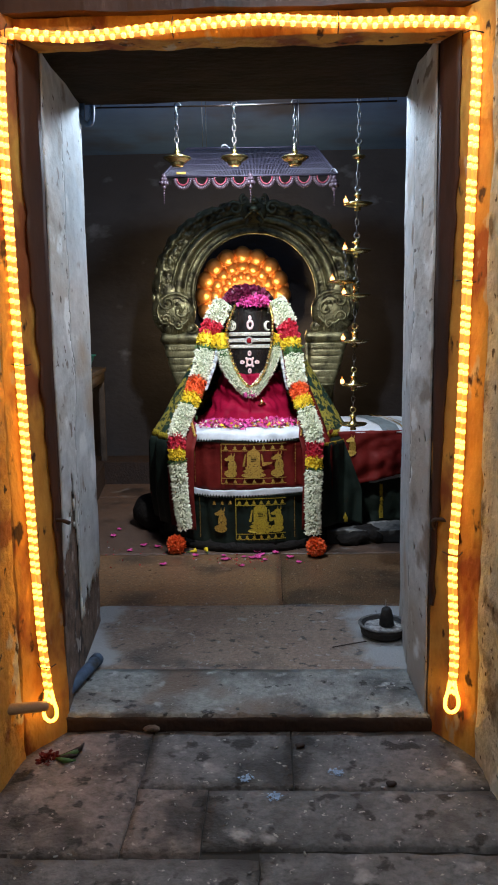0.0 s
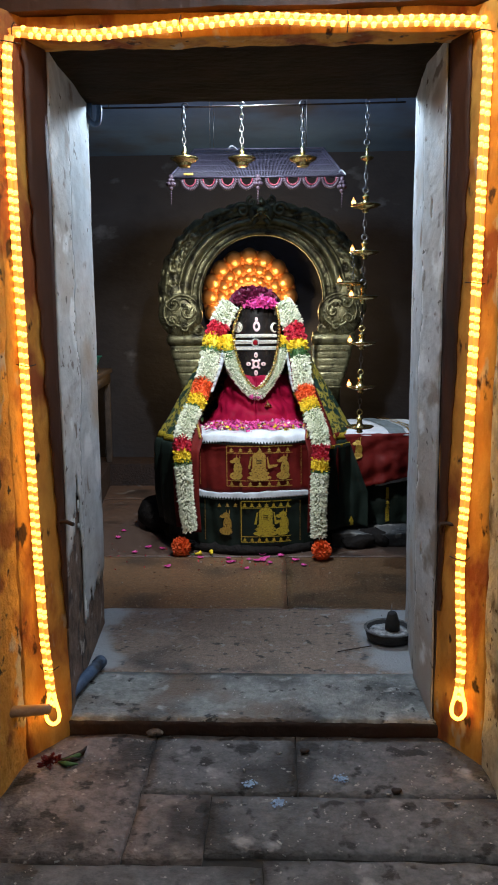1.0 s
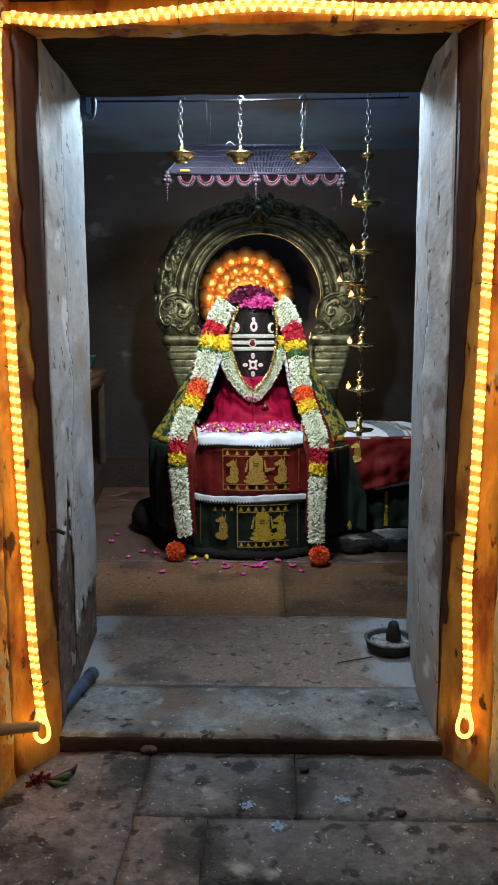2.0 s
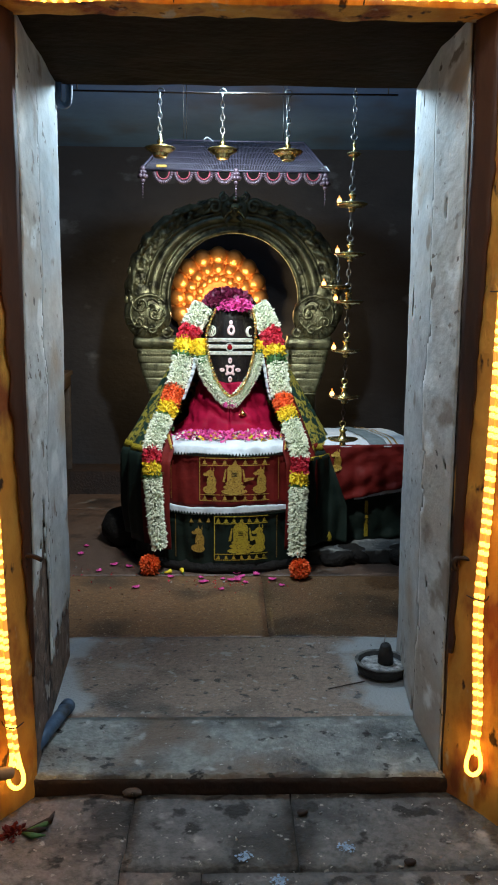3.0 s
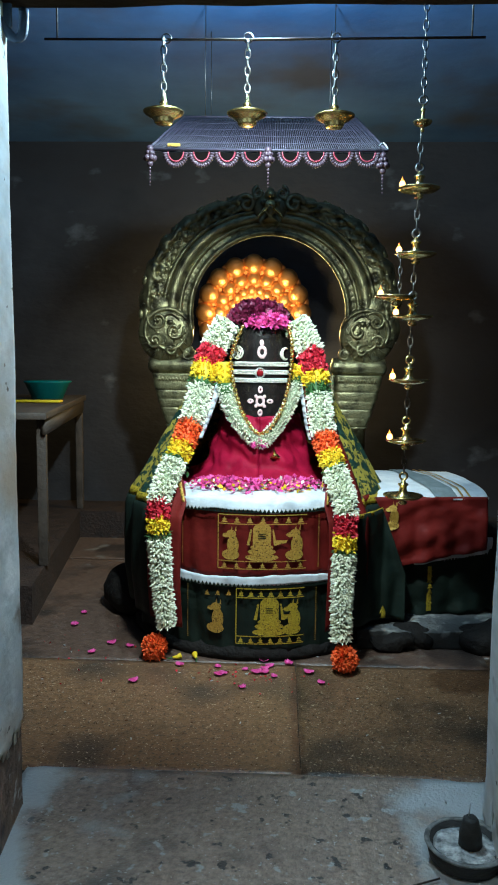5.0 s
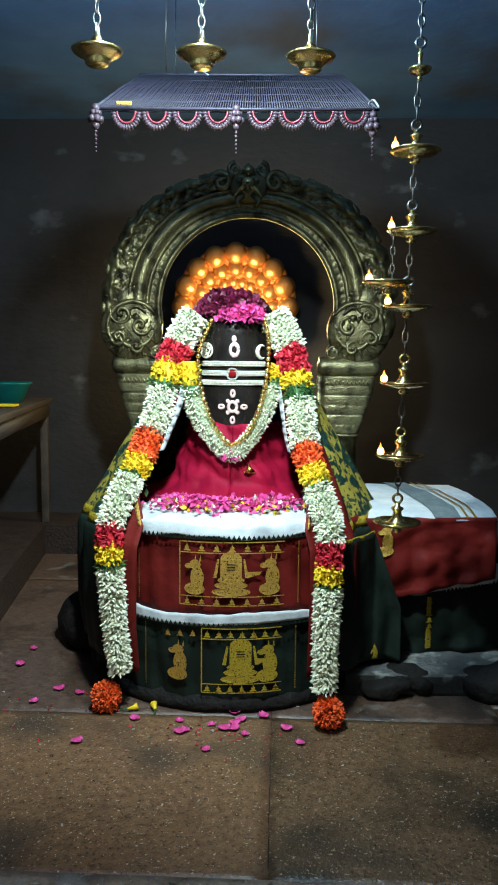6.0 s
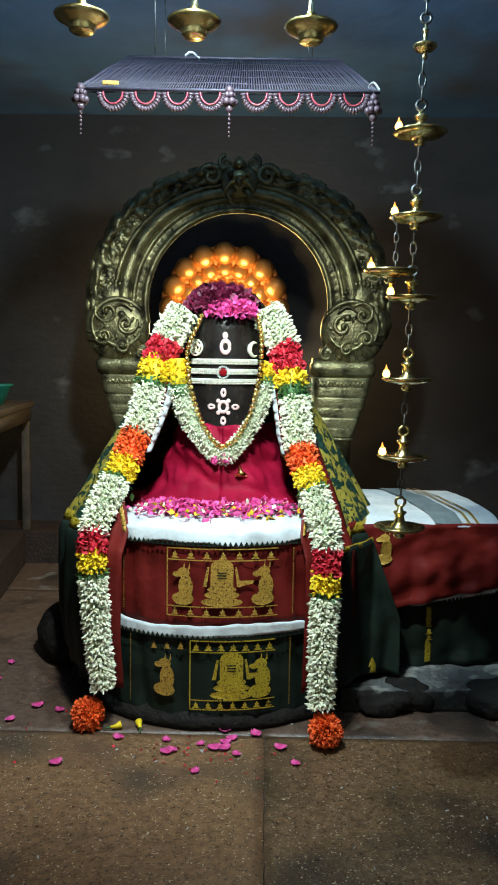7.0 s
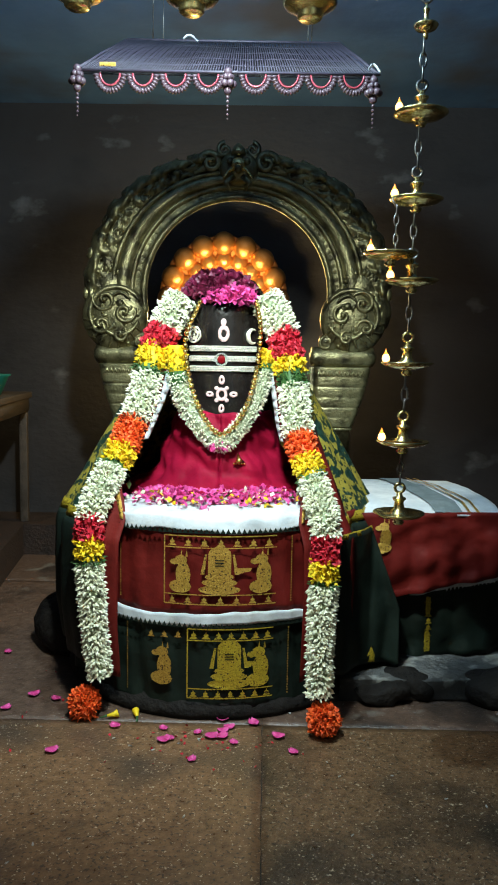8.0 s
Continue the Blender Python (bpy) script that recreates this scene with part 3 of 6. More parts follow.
bm = box(bmesh.new(), -0.66, 0.64, 1.985, 2.057, 1.932, 1.99)
bmesh.ops.subdivide_edges(bm, edges=[e for e in bm.edges if e.calc_length() > 1], cuts=60, use_grid_fill=True)
structure(part("lintel_edge", roughen(bm, 0.006, 12), "yellow_wash", smooth=False), "yellow-washed edge of the lintel", "lintel")
bm = box(bmesh.new(), -1.1, 1.1, 1.955, 2.057, 1.992, 2.9)
bmesh.ops.subdivide_edges(bm, edges=[e for e in bm.edges if e.calc_length() > 1], cuts=40, use_grid_fill=True)
structure(part("lintel_beam", roughen(bm, 0.006, 8), "maroon_paint", smooth=False), "maroon painted beam above the doorway", "beam")

for nm, args, mat, lab in (
        ("wall_back", (-2.2, 2.1, 6.15, 6.35, -0.15, 2.75), "wall", "dark sooty back wall of the sanctum"),
        ("wall_left", (-2.25, -2.05, 2.06, 6.15, -0.15, 2.75), "wall", "dark sooty side wall of the sanctum"),
        ("wall_right", (1.95, 2.15, 2.06, 6.15, -0.15, 2.75), "wall", "dark sooty side wall of the sanctum"),
        ("hall_wall_left", (-2.2, -2.0, -2.6, 2.05, -0.2, 3.0), "old_wall", "old plastered wall of the hall"),
        ("hall_wall_right", (2.0, 2.2, -2.6, 2.05, -0.2, 3.0), "old_wall", "old plastered wall of the hall"),
        ("hall_wall_rear", (-2.2, 2.2, -2.8, -2.6, -0.2, 3.0), "old_wall", "old plastered wall of the hall")):
    structure(part(nm, box(bmesh.new(), *args), mat, smooth=False), lab, "wall")
structure(part("ceiling", box(bmesh.new(), -2.05, 1.95, 2.86, 6.15, 2.62, 2.75), "ceiling", smooth=False), "blue painted ceiling of the sanctum, smoky", "ceiling")
structure(part("hall_ceiling", box(bmesh.new(), -2.0, 2.0, -2.6, 1.95, 2.9, 3.0), "old_wall", smooth=False), "plain old ceiling of the hall", "ceiling")
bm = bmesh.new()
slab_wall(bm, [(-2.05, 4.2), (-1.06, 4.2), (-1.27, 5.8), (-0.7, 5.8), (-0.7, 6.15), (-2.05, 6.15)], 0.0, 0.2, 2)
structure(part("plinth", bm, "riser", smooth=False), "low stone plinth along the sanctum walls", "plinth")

# ---- pedestal and statue ----
CX, CY = -0.07, 4.41
pedestal = empty("pedestal", "round stone pedestal wrapped in maroon and dark green silk", "pedestal", at=(CX, CY, FLOOR))


def local(bm):
    """Moves a mesh built in world places under the pedestal's base."""
    bmesh.ops.translate(bm, vec=(-CX, -CY, -FLOOR), verts=bm.verts[:])
    return bm


def cloth_ring(r_fn, z0_fn, z1_fn, a0, a1, nu, nv, thick=0.006):
    def fn(u, v):
        a = a0 + (a1 - a0) * u
        z = z0_fn(a) + (z1_fn(a) - z0_fn(a)) * v
        r = r_fn(a, z)
        return Vector((CX + r * math.sin(a), CY - r * math.cos(a), z))
    return grid_sheet(bmesh.new(), fn, nu, nv, thick)


bm = lathe(bmesh.new(), [(0.55, 0.0), (0.56, 0.02), (0.55, 0.045), (0.53, 0.055), (0.52, 0.1)], (CX, CY, FLOOR), 64)
part("foot", local(roughen(bm, 0.006, 14)), "dark_base", pedestal, "black weathered stone foot")
bm = lathe(bmesh.new(), [(0.52, 0.08), (0.53, 0.3), (0.52, 0.36), (0.535, 0.42), (0.535, 0.63), (0.5, 0.645)], (CX, CY, FLOOR), 64)
part("drum", local(bm), "dark_base", pedestal, "black stone drum")


def fold(a, z, k=1.0):
    return k * (0.004 * math.sin(a * 23 + 1.3 + 7 * z) + 0.0025 * math.sin(a * 51 + z * 9) + 0.009 * noise.noise(Vector((a * 4 + z * 5, z * 6, 2))) + 0.003 * noise.noise(Vector((a * 16, z * 22 + a * 6, 5))))


def hem(a):
    """The uneven lower edge of the maroon cloth."""
    return 0.007 * math.sin(a * 7) + 0.012 * noise.noise(Vector((a * 3.1, 4, 2))) + 0.006 * noise.noise(Vector((a * 11, 1, 7)))


low = part("lower_cloth", local(cloth_ring(lambda a, z: 0.541 + fold(a, z) - 0.01 * max(0, 0.2 - z), lambda a: 0.058 + 0.006 * math.sin(a * 6), lambda a: 0.342, radians(-64), radians(60), 120, 14)), "green_silk", pedestal, "dark green silk with gold figures")
up = part("upper_cloth", local(cloth_ring(lambda a, z: 0.551 + fold(a, z, 0.8), lambda a: 0.366 + hem(a), lambda a: 0.655, radians(-64), radians(60), 120, 12)), "maroon_silk", pedestal, "maroon silk with gold figures")
part("white_band", local(cloth_ring(lambda a, z: 0.558 + fold(a, z, 0.5), lambda a: 0.333 + 0.006 * math.sin(a * 4), lambda a: 0.37 + hem(a), radians(-63), radians(59), 120, 4)), "white_cotton", pedestal, "white cotton band")


def top_cloth(u, v):
    a = radians(-48 + 92 * u)
    if v < 0.7:
        r, z = 0.15 + 0.4 * v / 0.7, 0.684 - 0.018 * (v / 0.7) ** 3
    else:
        r, z = 0.55 + 0.008 * math.sin((v - 0.7) / 0.3 * 1.57), 0.666 - (0.036 + 0.006 * math.sin(a * 9)) * (v - 0.7) / 0.3
    z += 0.009 * noise.noise(Vector((a * 7, r * 15, 1))) * (1 if v < 0.7 else 0.5)
    r += fold(a, z, 0.7) * (1 if v > 0.6 else 0)
    z += 0.006 * math.sin(a * 14 + 5 * noise.noise(Vector((a * 4, r * 6, 3)))) * (r - 0.15) / 0.4 * (1 if v < 0.7 else (1 - v) / 0.3)
    return Vector((CX + r * math.sin(a), CY - r * math.cos(a), z))


part("top_cloth", local(grid_sheet(bmesh.new(), top_cloth, 90, 20, 0.006)), "white_cotton", pedestal, "white cotton cloth with a toothed border")


def on_drum(x, z, r):
    a = (x - CX) / r
    return Vector((CX + r * math.sin(a), CY - r * math.cos(a), z))


def motif(bm, shape, r):
    """A flat patch of embroidery, from (x, z) points, laid round the drum."""
    vs = [bm.verts.new(on_drum(x, z, r)) for x, z in shape]
    bm.faces.new(vs)


def oval(x, z, rx, rz, n=12, a0=0.0, a1=2 * math.pi):
    return [(x + rx * math.cos(a0 + (a1 - a0) * i / n), z + rz * math.sin(a0 + (a1 - a0) * i / n)) for i in range(n)]


def strip_h(x0, x1, z, w, n=10):
    return [[(x0 + (x1 - x0) * i / n, z - w), (x0 + (x1 - x0) * (i + 1) / n, z - w), (x0 + (x1 - x0) * (i + 1) / n, z + w), (x0 + (x1 - x0) * i / n, z + w)] for i in range(n)]


def bell(x, z, h):
    return [[(x - h * 0.7, z), (x + h * 0.7, z), (x + h * 0.35, z + h * 0.35), (x - h * 0.35, z + h * 0.35)], oval(x, z + h * 0.6, h * 0.4, h * 0.28, 8), [(x - h * 0.15, z + h * 0.8), (x + h * 0.15, z + h * 0.8), (x, z + h * 1.25)]]


def shrine_figure(x, z, k):
    """A domed stone with a garland on a stepped base."""
    out = [oval(x, z + 0.012 * k, 0.052 * k, 0.012 * k, 14), oval(x, z + 0.03 * k, 0.044 * k, 0.011 * k, 14), oval(x, z + 0.044 * k, 0.036 * k, 0.01 * k, 14)]
    out.append([(x - 0.028 * k, z + 0.05 * k), (x + 0.028 * k, z + 0.05 * k), (x + 0.028 * k, z + 0.1 * k)] + oval(x, z + 0.1 * k, 0.028 * k, 0.02 * k, 8, 0.0, math.pi)[1:] + [(x - 0.028 * k, z + 0.1 * k)])
    for s in (-1, 1):
        out.append([(x + s * 0.031 * k, z + 0.1 * k), (x + s * 0.036 * k, z + 0.1 * k), (x + s * 0.047 * k, z + 0.05 * k), (x + s * 0.037 * k, z + 0.05 * k)])
    out.append([(x + 0.04 * k, z + 0.05 * k), (x + 0.075 * k, z + 0.058 * k), (x + 0.08 * k, z + 0.066 * k), (x + 0.04 * k, z + 0.066 * k)])
    return out


def seated_bull(x, z, k):
    """A seated bull in profile, plain in outline."""
    out = [oval(x, z + 0.018 * k, 0.03 * k, 0.018 * k, 12), oval(x + 0.008 * k, z + 0.05 * k, 0.02 * k, 0.034 * k, 12), oval(x + 0.002 * k, z + 0.088 * k, 0.017 * k, 0.014 * k, 10), oval(x - 0.016 * k, z + 0.083 * k, 0.012 * k, 0.008 * k, 8)]
    for dx in (0.0, 0.014):
        out.append([(x + dx * k, z + 0.098 * k), (x + (dx + 0.006) * k, z + 0.098 * k), (x + (dx + 0.004) * k, z + 0.116 * k)])
    return out


def embroidery(parent, r, x0, x1, z0, z1, mat, with_left):
    h = z1 - z0
    bm = bmesh.new()
    rows = strip_h(x0, x1, z1, 0.002) + strip_h(x0, x1, z1 - 0.036, 0.0018) + strip_h(x0, x1, z0 + 0.03, 0.0018) + strip_h(x0, x1, z0, 0.002)
    rows += [[(x0 - 0.002, z0), (x0 + 0.002, z0), (x0 + 0.002, z1), (x0 - 0.002, z1)]]
    for i in range(7):
        x = x0 + (i + 0.5) * (x1 - x0) / 7
        rows += bell(x, z1 - 0.031, 0.02)
        rows += bell(x, z0 + 0.004, 0.018)
    for s in rows:
        motif(bm, s, r)
    part("embroidered_border", local(bm), mat, parent, "gold woven border", smooth=False)
    bm = bmesh.new()
    mid = x0 + 0.52 * (x1 - x0) - 0.01
    for s in shrine_figure(mid, z0 + 0.032, h / 0.2 * 1.18):
        motif(bm, s, r + 0.0006)
    part("embroidered_stone", local(bm), mat, parent, "gold woven domed stone figure", smooth=False)
    bm = bmesh.new()
    for s in seated_bull(x1 - 0.05, z0 + 0.034, h / 0.2 * 1.15):
        motif(bm, s, r + 0.0006)
    part("embroidered_bull", local(bm), mat, parent, "gold woven bull figure", smooth=False)
    bm = bmesh.new()
    for s in seated_bull(x0 - with_left, z0 + 0.034, h / 0.2 * 1.1):
        motif(bm, s, r)
    part("embroidered_calf", local(bm), "old_gold_thread", parent, "faded gold woven bull figure", smooth=False)
    if with_left > 0:
        for k in range(3):
            bm = bmesh.new()
            for s in bell(x0 - 0.03 - 0.045 * k, z1 - 0.03 - 0.003 * k, 0.018):
                motif(bm, s, r)
            part("woven_bell", local(bm), "old_gold_thread", parent, smooth=False)
    for x in (x1 + 0.05, x0 - (0.21 if with_left > 0 else 0.16)):
        bm = bmesh.new()
        for k in range(26):
            z = z0 + h * k / 26
            motif(bm, [(x, z), (x + 0.004, z), (x + 0.004, z + h * 0.022), (x, z + h * 0.022)], r)
        tagged(part("stitched_line", local(bm), "old_gold_thread", parent, "worn gold stitched line", smooth=False), kind="stuff")
    bm = bmesh.new()
    for k in range(3):
        for s in strip_h(mid - 0.014, mid + 0.014, z0 + 0.032 + h / 0.2 * (0.085 + 0.008 * k), 0.0016, 2):
            motif(bm, s, r + 0.0014)
    part("dark_stripes", local(bm), "green_silk", parent, smooth=False)


embroidery(pedestal, 0.5675, -0.21, 0.14, 0.404, 0.617, "old_gold_thread", -0.05)
embroidery(pedestal, 0.5575, -0.136, 0.135, 0.1, 0.322, "gold_thread", 0.085)
for r, z, n, hgt in ((0.5705, 0.626, 44, 0.016), (0.5705, 0.331, 44, 0.015)):
    bm = bmesh.new()
    for i in range(n):
        x = CX - 0.36 + 0.72 * i / n
        motif(bm, [(x, z), (x + 0.72 / n, z), (x + 0.36 / n, z + hgt)], r)
    part("toothed_border", local(bm), "green_silk", pedestal, "dark woven teeth", smooth=False)

# drape of brocade from the shoulders of the statue over the pedestal
CAPE = [(0.185, 1.23), (0.235, 1.18), (0.29, 1.1), (0.36, 0.98), (0.43, 0.86), (0.5, 0.73), (0.55, 0.65), (0.58, 0.58), (0.585, 0.45), (0.58, 0.3), (0.565, 0.14)]


def cape_point(a, v, out=0.0):
    f = v * (len(CAPE) - 1)
    i = min(int(f), len(CAPE) - 2)
    r = CAPE[i][0] + (CAPE[i + 1][0] - CAPE[i][0]) * (f - i) + out
    z = CAPE[i][1] + (CAPE[i + 1][1] - CAPE[i][1]) * (f - i)
    r += (0.012 * math.sin(a * 17) + 0.008 * math.sin(a * 29 + 2)) * min(1, v * 1.6) + 0.006 * noise.noise(Vector((a * 4, z * 5, 7)))
    return Vector((CX + r * math.sin(a), CY - r * math.cos(a), z))


drape = empty("silk_drape", "green and gold brocade silk drape with maroon border over the pedestal", "drape", at=(CX, CY, 0.14))


def under(bm):
    bmesh.ops.translate(bm, vec=(-CX, -CY, -0.14), verts=bm.verts[:])
    return bm


EDGE = [(0.0, 68), (0.2, 54), (0.4, 44), (0.6, 35), (1.0, 36)]


def edge_angle(v):
    for (va, a), (vb, b) in zip(EDGE, EDGE[1:]):
        if v <= vb:
            return radians(a + (b - a) * (v - va) / (vb - va))
    return radians(EDGE[-1][1])


def round_back(u, v):
    e = edge_angle(v)
    return e + (2 * math.pi - 2 * e) * u


part("brocade", under(grid_sheet(bmesh.new(), lambda u, v: cape_point(round_back(u, v * 0.66), v * 0.66), 140, 26, 0.005)), "brocade", drape, "green silk with gold motifs")
part("skirt", under(grid_sheet(bmesh.new(), lambda u, v: cape_point(round_back(u, 0.655 + v * 0.345), 0.655 + v * 0.345, 0.003), 140, 14, 0.005)), "green_silk", drape, "plain dark green silk")
part("gold_hem", under(grid_sheet(bmesh.new(), lambda u, v: cape_point(round_back(u, 0.6 + v * 0.045), 0.6 + v * 0.045, 0.007), 140, 2, 0.002)), "gold_thread", drape, "gold hem")
for w in (1, -1):
    part("maroon_border", under(grid_sheet(bmesh.new(), lambda u, v: cape_point(w * (edge_angle(v) - (0.27 + 0.07 * min(1.0, max(0.0, (v - 0.42) * 5))) * (u - 0.66)), v, 0.016 + 0.006 * u), 8, 60, 0.004)), "maroon_silk", drape, "maroon silk border")
    part("gold_edging", under(grid_sheet(bmesh.new(), lambda u, v: cape_point(w * (edge_angle(0.05 + v * 0.55) - (0.27 + 0.07 * min(1.0, max(0.0, (v * 0.55 - 0.37) * 5))) * 0.34 + 0.035 - 0.025 * u), 0.05 + v * 0.55, 0.0275), 1, 60, 0.001)), "old_gold_thread", drape, "worn gold edging")


def flared_fold(u, v):
    """The free end of the drape, hanging from the gold hem before the spout."""
    x = 0.315 + (0.145 + 0.105 * min(1.0, v * 1.7)) * u
    y = min(CY - math.sqrt(max(0.0, 0.605 ** 2 - (x - CX) ** 2)) if x < 0.53 else 9.0, 4.118)
    y += 0.012 * math.sin(u * 15 + 2 * v) * (0.3 + v) + 0.008 * noise.noise(Vector((u * 4, v * 5, 3)))
    return Vector((x, y, 0.6 - 0.455 * v - 0.03 * u * v))


part("hanging_end", under(grid_sheet(bmesh.new(), flared_fold, 30, 24, 0.005)), "green_silk", drape, "plain dark green silk end")
part("end_figure", under(grid_sheet(bmesh.new(), lambda u, v: flared_fold(0.62 + 0.2 * (u - 0.5) * (1 - v), 0.99 - 0.12 * v) + Vector((0, -0.006, 0)), 4, 6, 0.001)), "gold_thread", drape, "gold woven corner figure")
part("end_hem", under(grid_sheet(bmesh.new(), lambda u, v: flared_fold(u, 0.04 * v) + Vector((0, -0.006, 0.004)), 20, 2, 0.001)), "gold_thread", drape, "gold hem")

# the statue, one plain mesh
LX, LY, LR = -0.062, 4.415, 0.162
bm = lathe(bmesh.new(), [(0.18, 0.0), (0.175, 0.1), (LR, 0.3), (LR, 0.66), (0.157, 0.71), (0.14, 0.76), (0.11, 0.8), (0.06, 0.825), (0.01, 0.832)], (0, 0, 0), 48)
statue = part("stone_statue", bm, "black_stone")
statue.location = (LX, LY, 0.636)
tagged(statue, "black oiled domed stone statue on the pedestal", "statue")


def on_statue(x, z, out=0.003):
    a = (x - LX) / LR
    return Vector((LX + (LR + out) * math.sin(a), LY - (LR + out) * math.cos(a), z))


# silver ornaments on the statue
orn = empty("forehead_ornament", "three silver stone-set bands with a red gem", "ornament", at=on_statue(LX, 1.1))


def at_orn(bm):
    bmesh.ops.translate(bm, vec=-orn.location, verts=bm.verts[:])
    return bm


for z in (1.187, 1.152, 1.117):
    part("band", at_orn(grid_sheet(bmesh.new(), lambda u, v: on_statue(LX - 0.125 + 0.25 * u, z - 0.0105 + 0.021 * v + 0.002, 0.004 + 0.003 * math.sin(v * 3.14)), 40, 4, 0.003)), "silver", orn)
    bm = bmesh.new()
    for row in (-0.0062, 0.0002, 0.0066):
        for k in range(52):
            ball(bm, on_statue(LX - 0.124 + 0.248 * k / 51, z + 0.002 + row, 0.0085), (0.0022, 0.0016, 0.0024), 5, 4)
    tagged(part("stone_band", at_orn(bm), "pearl", orn, "rows of tiny pearly stones"), kind="stuff")
bm = bmesh.new()
for k in range(18):
    q = 2 * math.pi * k / 18
    ball(bm, on_statue(LX - 0.002 + 0.02 * math.cos(q), 1.152 + 0.02 * math.sin(q), 0.009), 0.004, 6, 5)
part("gem_setting", at_orn(bm), "silver", orn)
part("gem", at_orn(ball(bmesh.new(), on_statue(LX - 0.002, 1.152, 0.006), (0.015, 0.007, 0.015), 14, 8)), "gem", orn, "red gem")


def flat_mark(name, rings, mat, label, cat):
    """Marks painted in paste on the statue."""
    first = rings[0]
    ob = empty(name, label, cat, at=on_statue(first[0], first[1]))
    for x, z, rx, rz, hole in rings:
        bm = bmesh.new()

        def fn(u, v):
            q = 2 * math.pi * u
            k = hole + (1 - hole) * v
            return on_statue(x + rx * k * math.cos(q), z + rz * k * math.sin(q), 0.0025 + 0.002 * math.sin(3.14 * v))
        grid_sheet(bm, fn, 20, 3, 0.0015)
        bmesh.ops.translate(bm, vec=-ob.location, verts=bm.verts[:])
        part("dab", bm, mat, ob)
    return ob


flat_mark("eye_mark", [(-0.057, 1.241, 0.02, 0.029, 0.45), (-0.058, 1.28, 0.009, 0.013, 0.0)], "pink_paste", "pink and white paste oval mark on the statue", "mark")
fm = [(-0.062, 1.03, 0.02, 0.024, 0.5)]
for k in range(4):
    q = math.pi / 2 * k
    fm.append((-0.062 + 0.042 * math.cos(q), 1.03 + 0.05 * math.sin(q), 0.014 if k % 2 == 0 else 0.01, 0.01 if k % 2 == 0 else 0.016, 0.35))
    fm.append((-0.062 + 0.025 * math.cos(q + 0.785), 1.03 + 0.03 * math.sin(q + 0.785), 0.007, 0.007, 0.0))
flat_mark("flower_mark", fm, "pink_paste", "pink paste flower mark on the statue", "mark")
disc = empty("ear_disc", "round silver filigree ornament on the statue", "ornament", at=on_statue(-0.166, 1.238, 0.006))
for nm, rr in (("rim", 0.027), ("inner_ring", 0.016)):
    bm = bmesh.new()
    tube(bm, [on_statue(-0.166 + rr * math.cos(q * 0.2618), 1.238 + rr * math.sin(q * 0.2618), 0.008) - disc.location for q in range(24)], 0.004, 6, True)
    part(nm, bm, "pearl", disc)
bm = bmesh.new()
for k in range(13):
    q = k * 2.399
    rr = 0.024 * math.sqrt(k / 13)
    ball(bm, on_statue(-0.166 + rr * math.cos(q), 1.238 + rr * math.sin(q), 0.007) - disc.location, 0.0055, 6, 5)
part("stones", bm, "pearl", disc)
bm = bmesh.new()
cres = on_statue(0.044, 1.234, 0.006)
pts = [on_statue(0.048 + 0.02 * math.cos(q), 1.234 + 0.024 * math.sin(q), 0.008) - cres for q in [radians(60 + 12 * k) for k in range(21)]]
tube(bm, pts, [0.002 + 0.0065 * math.sin(math.pi * k / 20) for k in range(21)], 8)
ob = part("crescent_ornament", bm, "pearl")
ob.location = cres
tagged(ob, "silver crescent ornament on the statue", "ornament")

# fuchsia silk round the foot of the statue
def skirt(u, v):
    a = 2 * math.pi * u
    prof = [(0.168, 0.965), (0.19, 0.895), (0.215, 0.815), (0.245, 0.75), (0.3, 0.708), (0.37, 0.69)]
    f = v * 5
    i = min(int(f), 4)
    r = prof[i][0] + (prof[i + 1][0] - prof[i][0]) * (f - i)
    z = prof[i][1] + (prof[i + 1][1] - prof[i][1]) * (f - i)
    r += 0.007 * math.sin(a * 4 + 34 * z + 2 * noise.noise(Vector((a * 2, z * 4, 1)))) * (0.4 + v) + 0.005 * math.sin(a * 11 - 21 * z) * v + 0.03 * noise.noise(Vector((math.sin(a) * 3, math.cos(a) * 3, z * 9))) * v + 0.02 * noise.noise(Vector((math.sin(a) * 6 + 12 * z, math.cos(a) * 6, z * 22 + 3 * math.sin(a)))) + 0.008 * math.sin(60 * z + 5 * math.sin(a + 0.6)) * min(1, v * 3)
    return Vector((r * math.sin(a), -r * math.cos(a), z + (0.01 * noise.noise(Vector((a * 3, z * 5, 3))) if v < 0.95 else 0)))


bm = grid_sheet(bmesh.new(), skirt, 120, 24, 0.004)
ob = part("fuchsia_cloth", bm, "fuchsia_silk")
ob.location = (LX, LY, 0)
tagged(ob, "fuchsia silk cloth wrapped round the statue", "cloth")


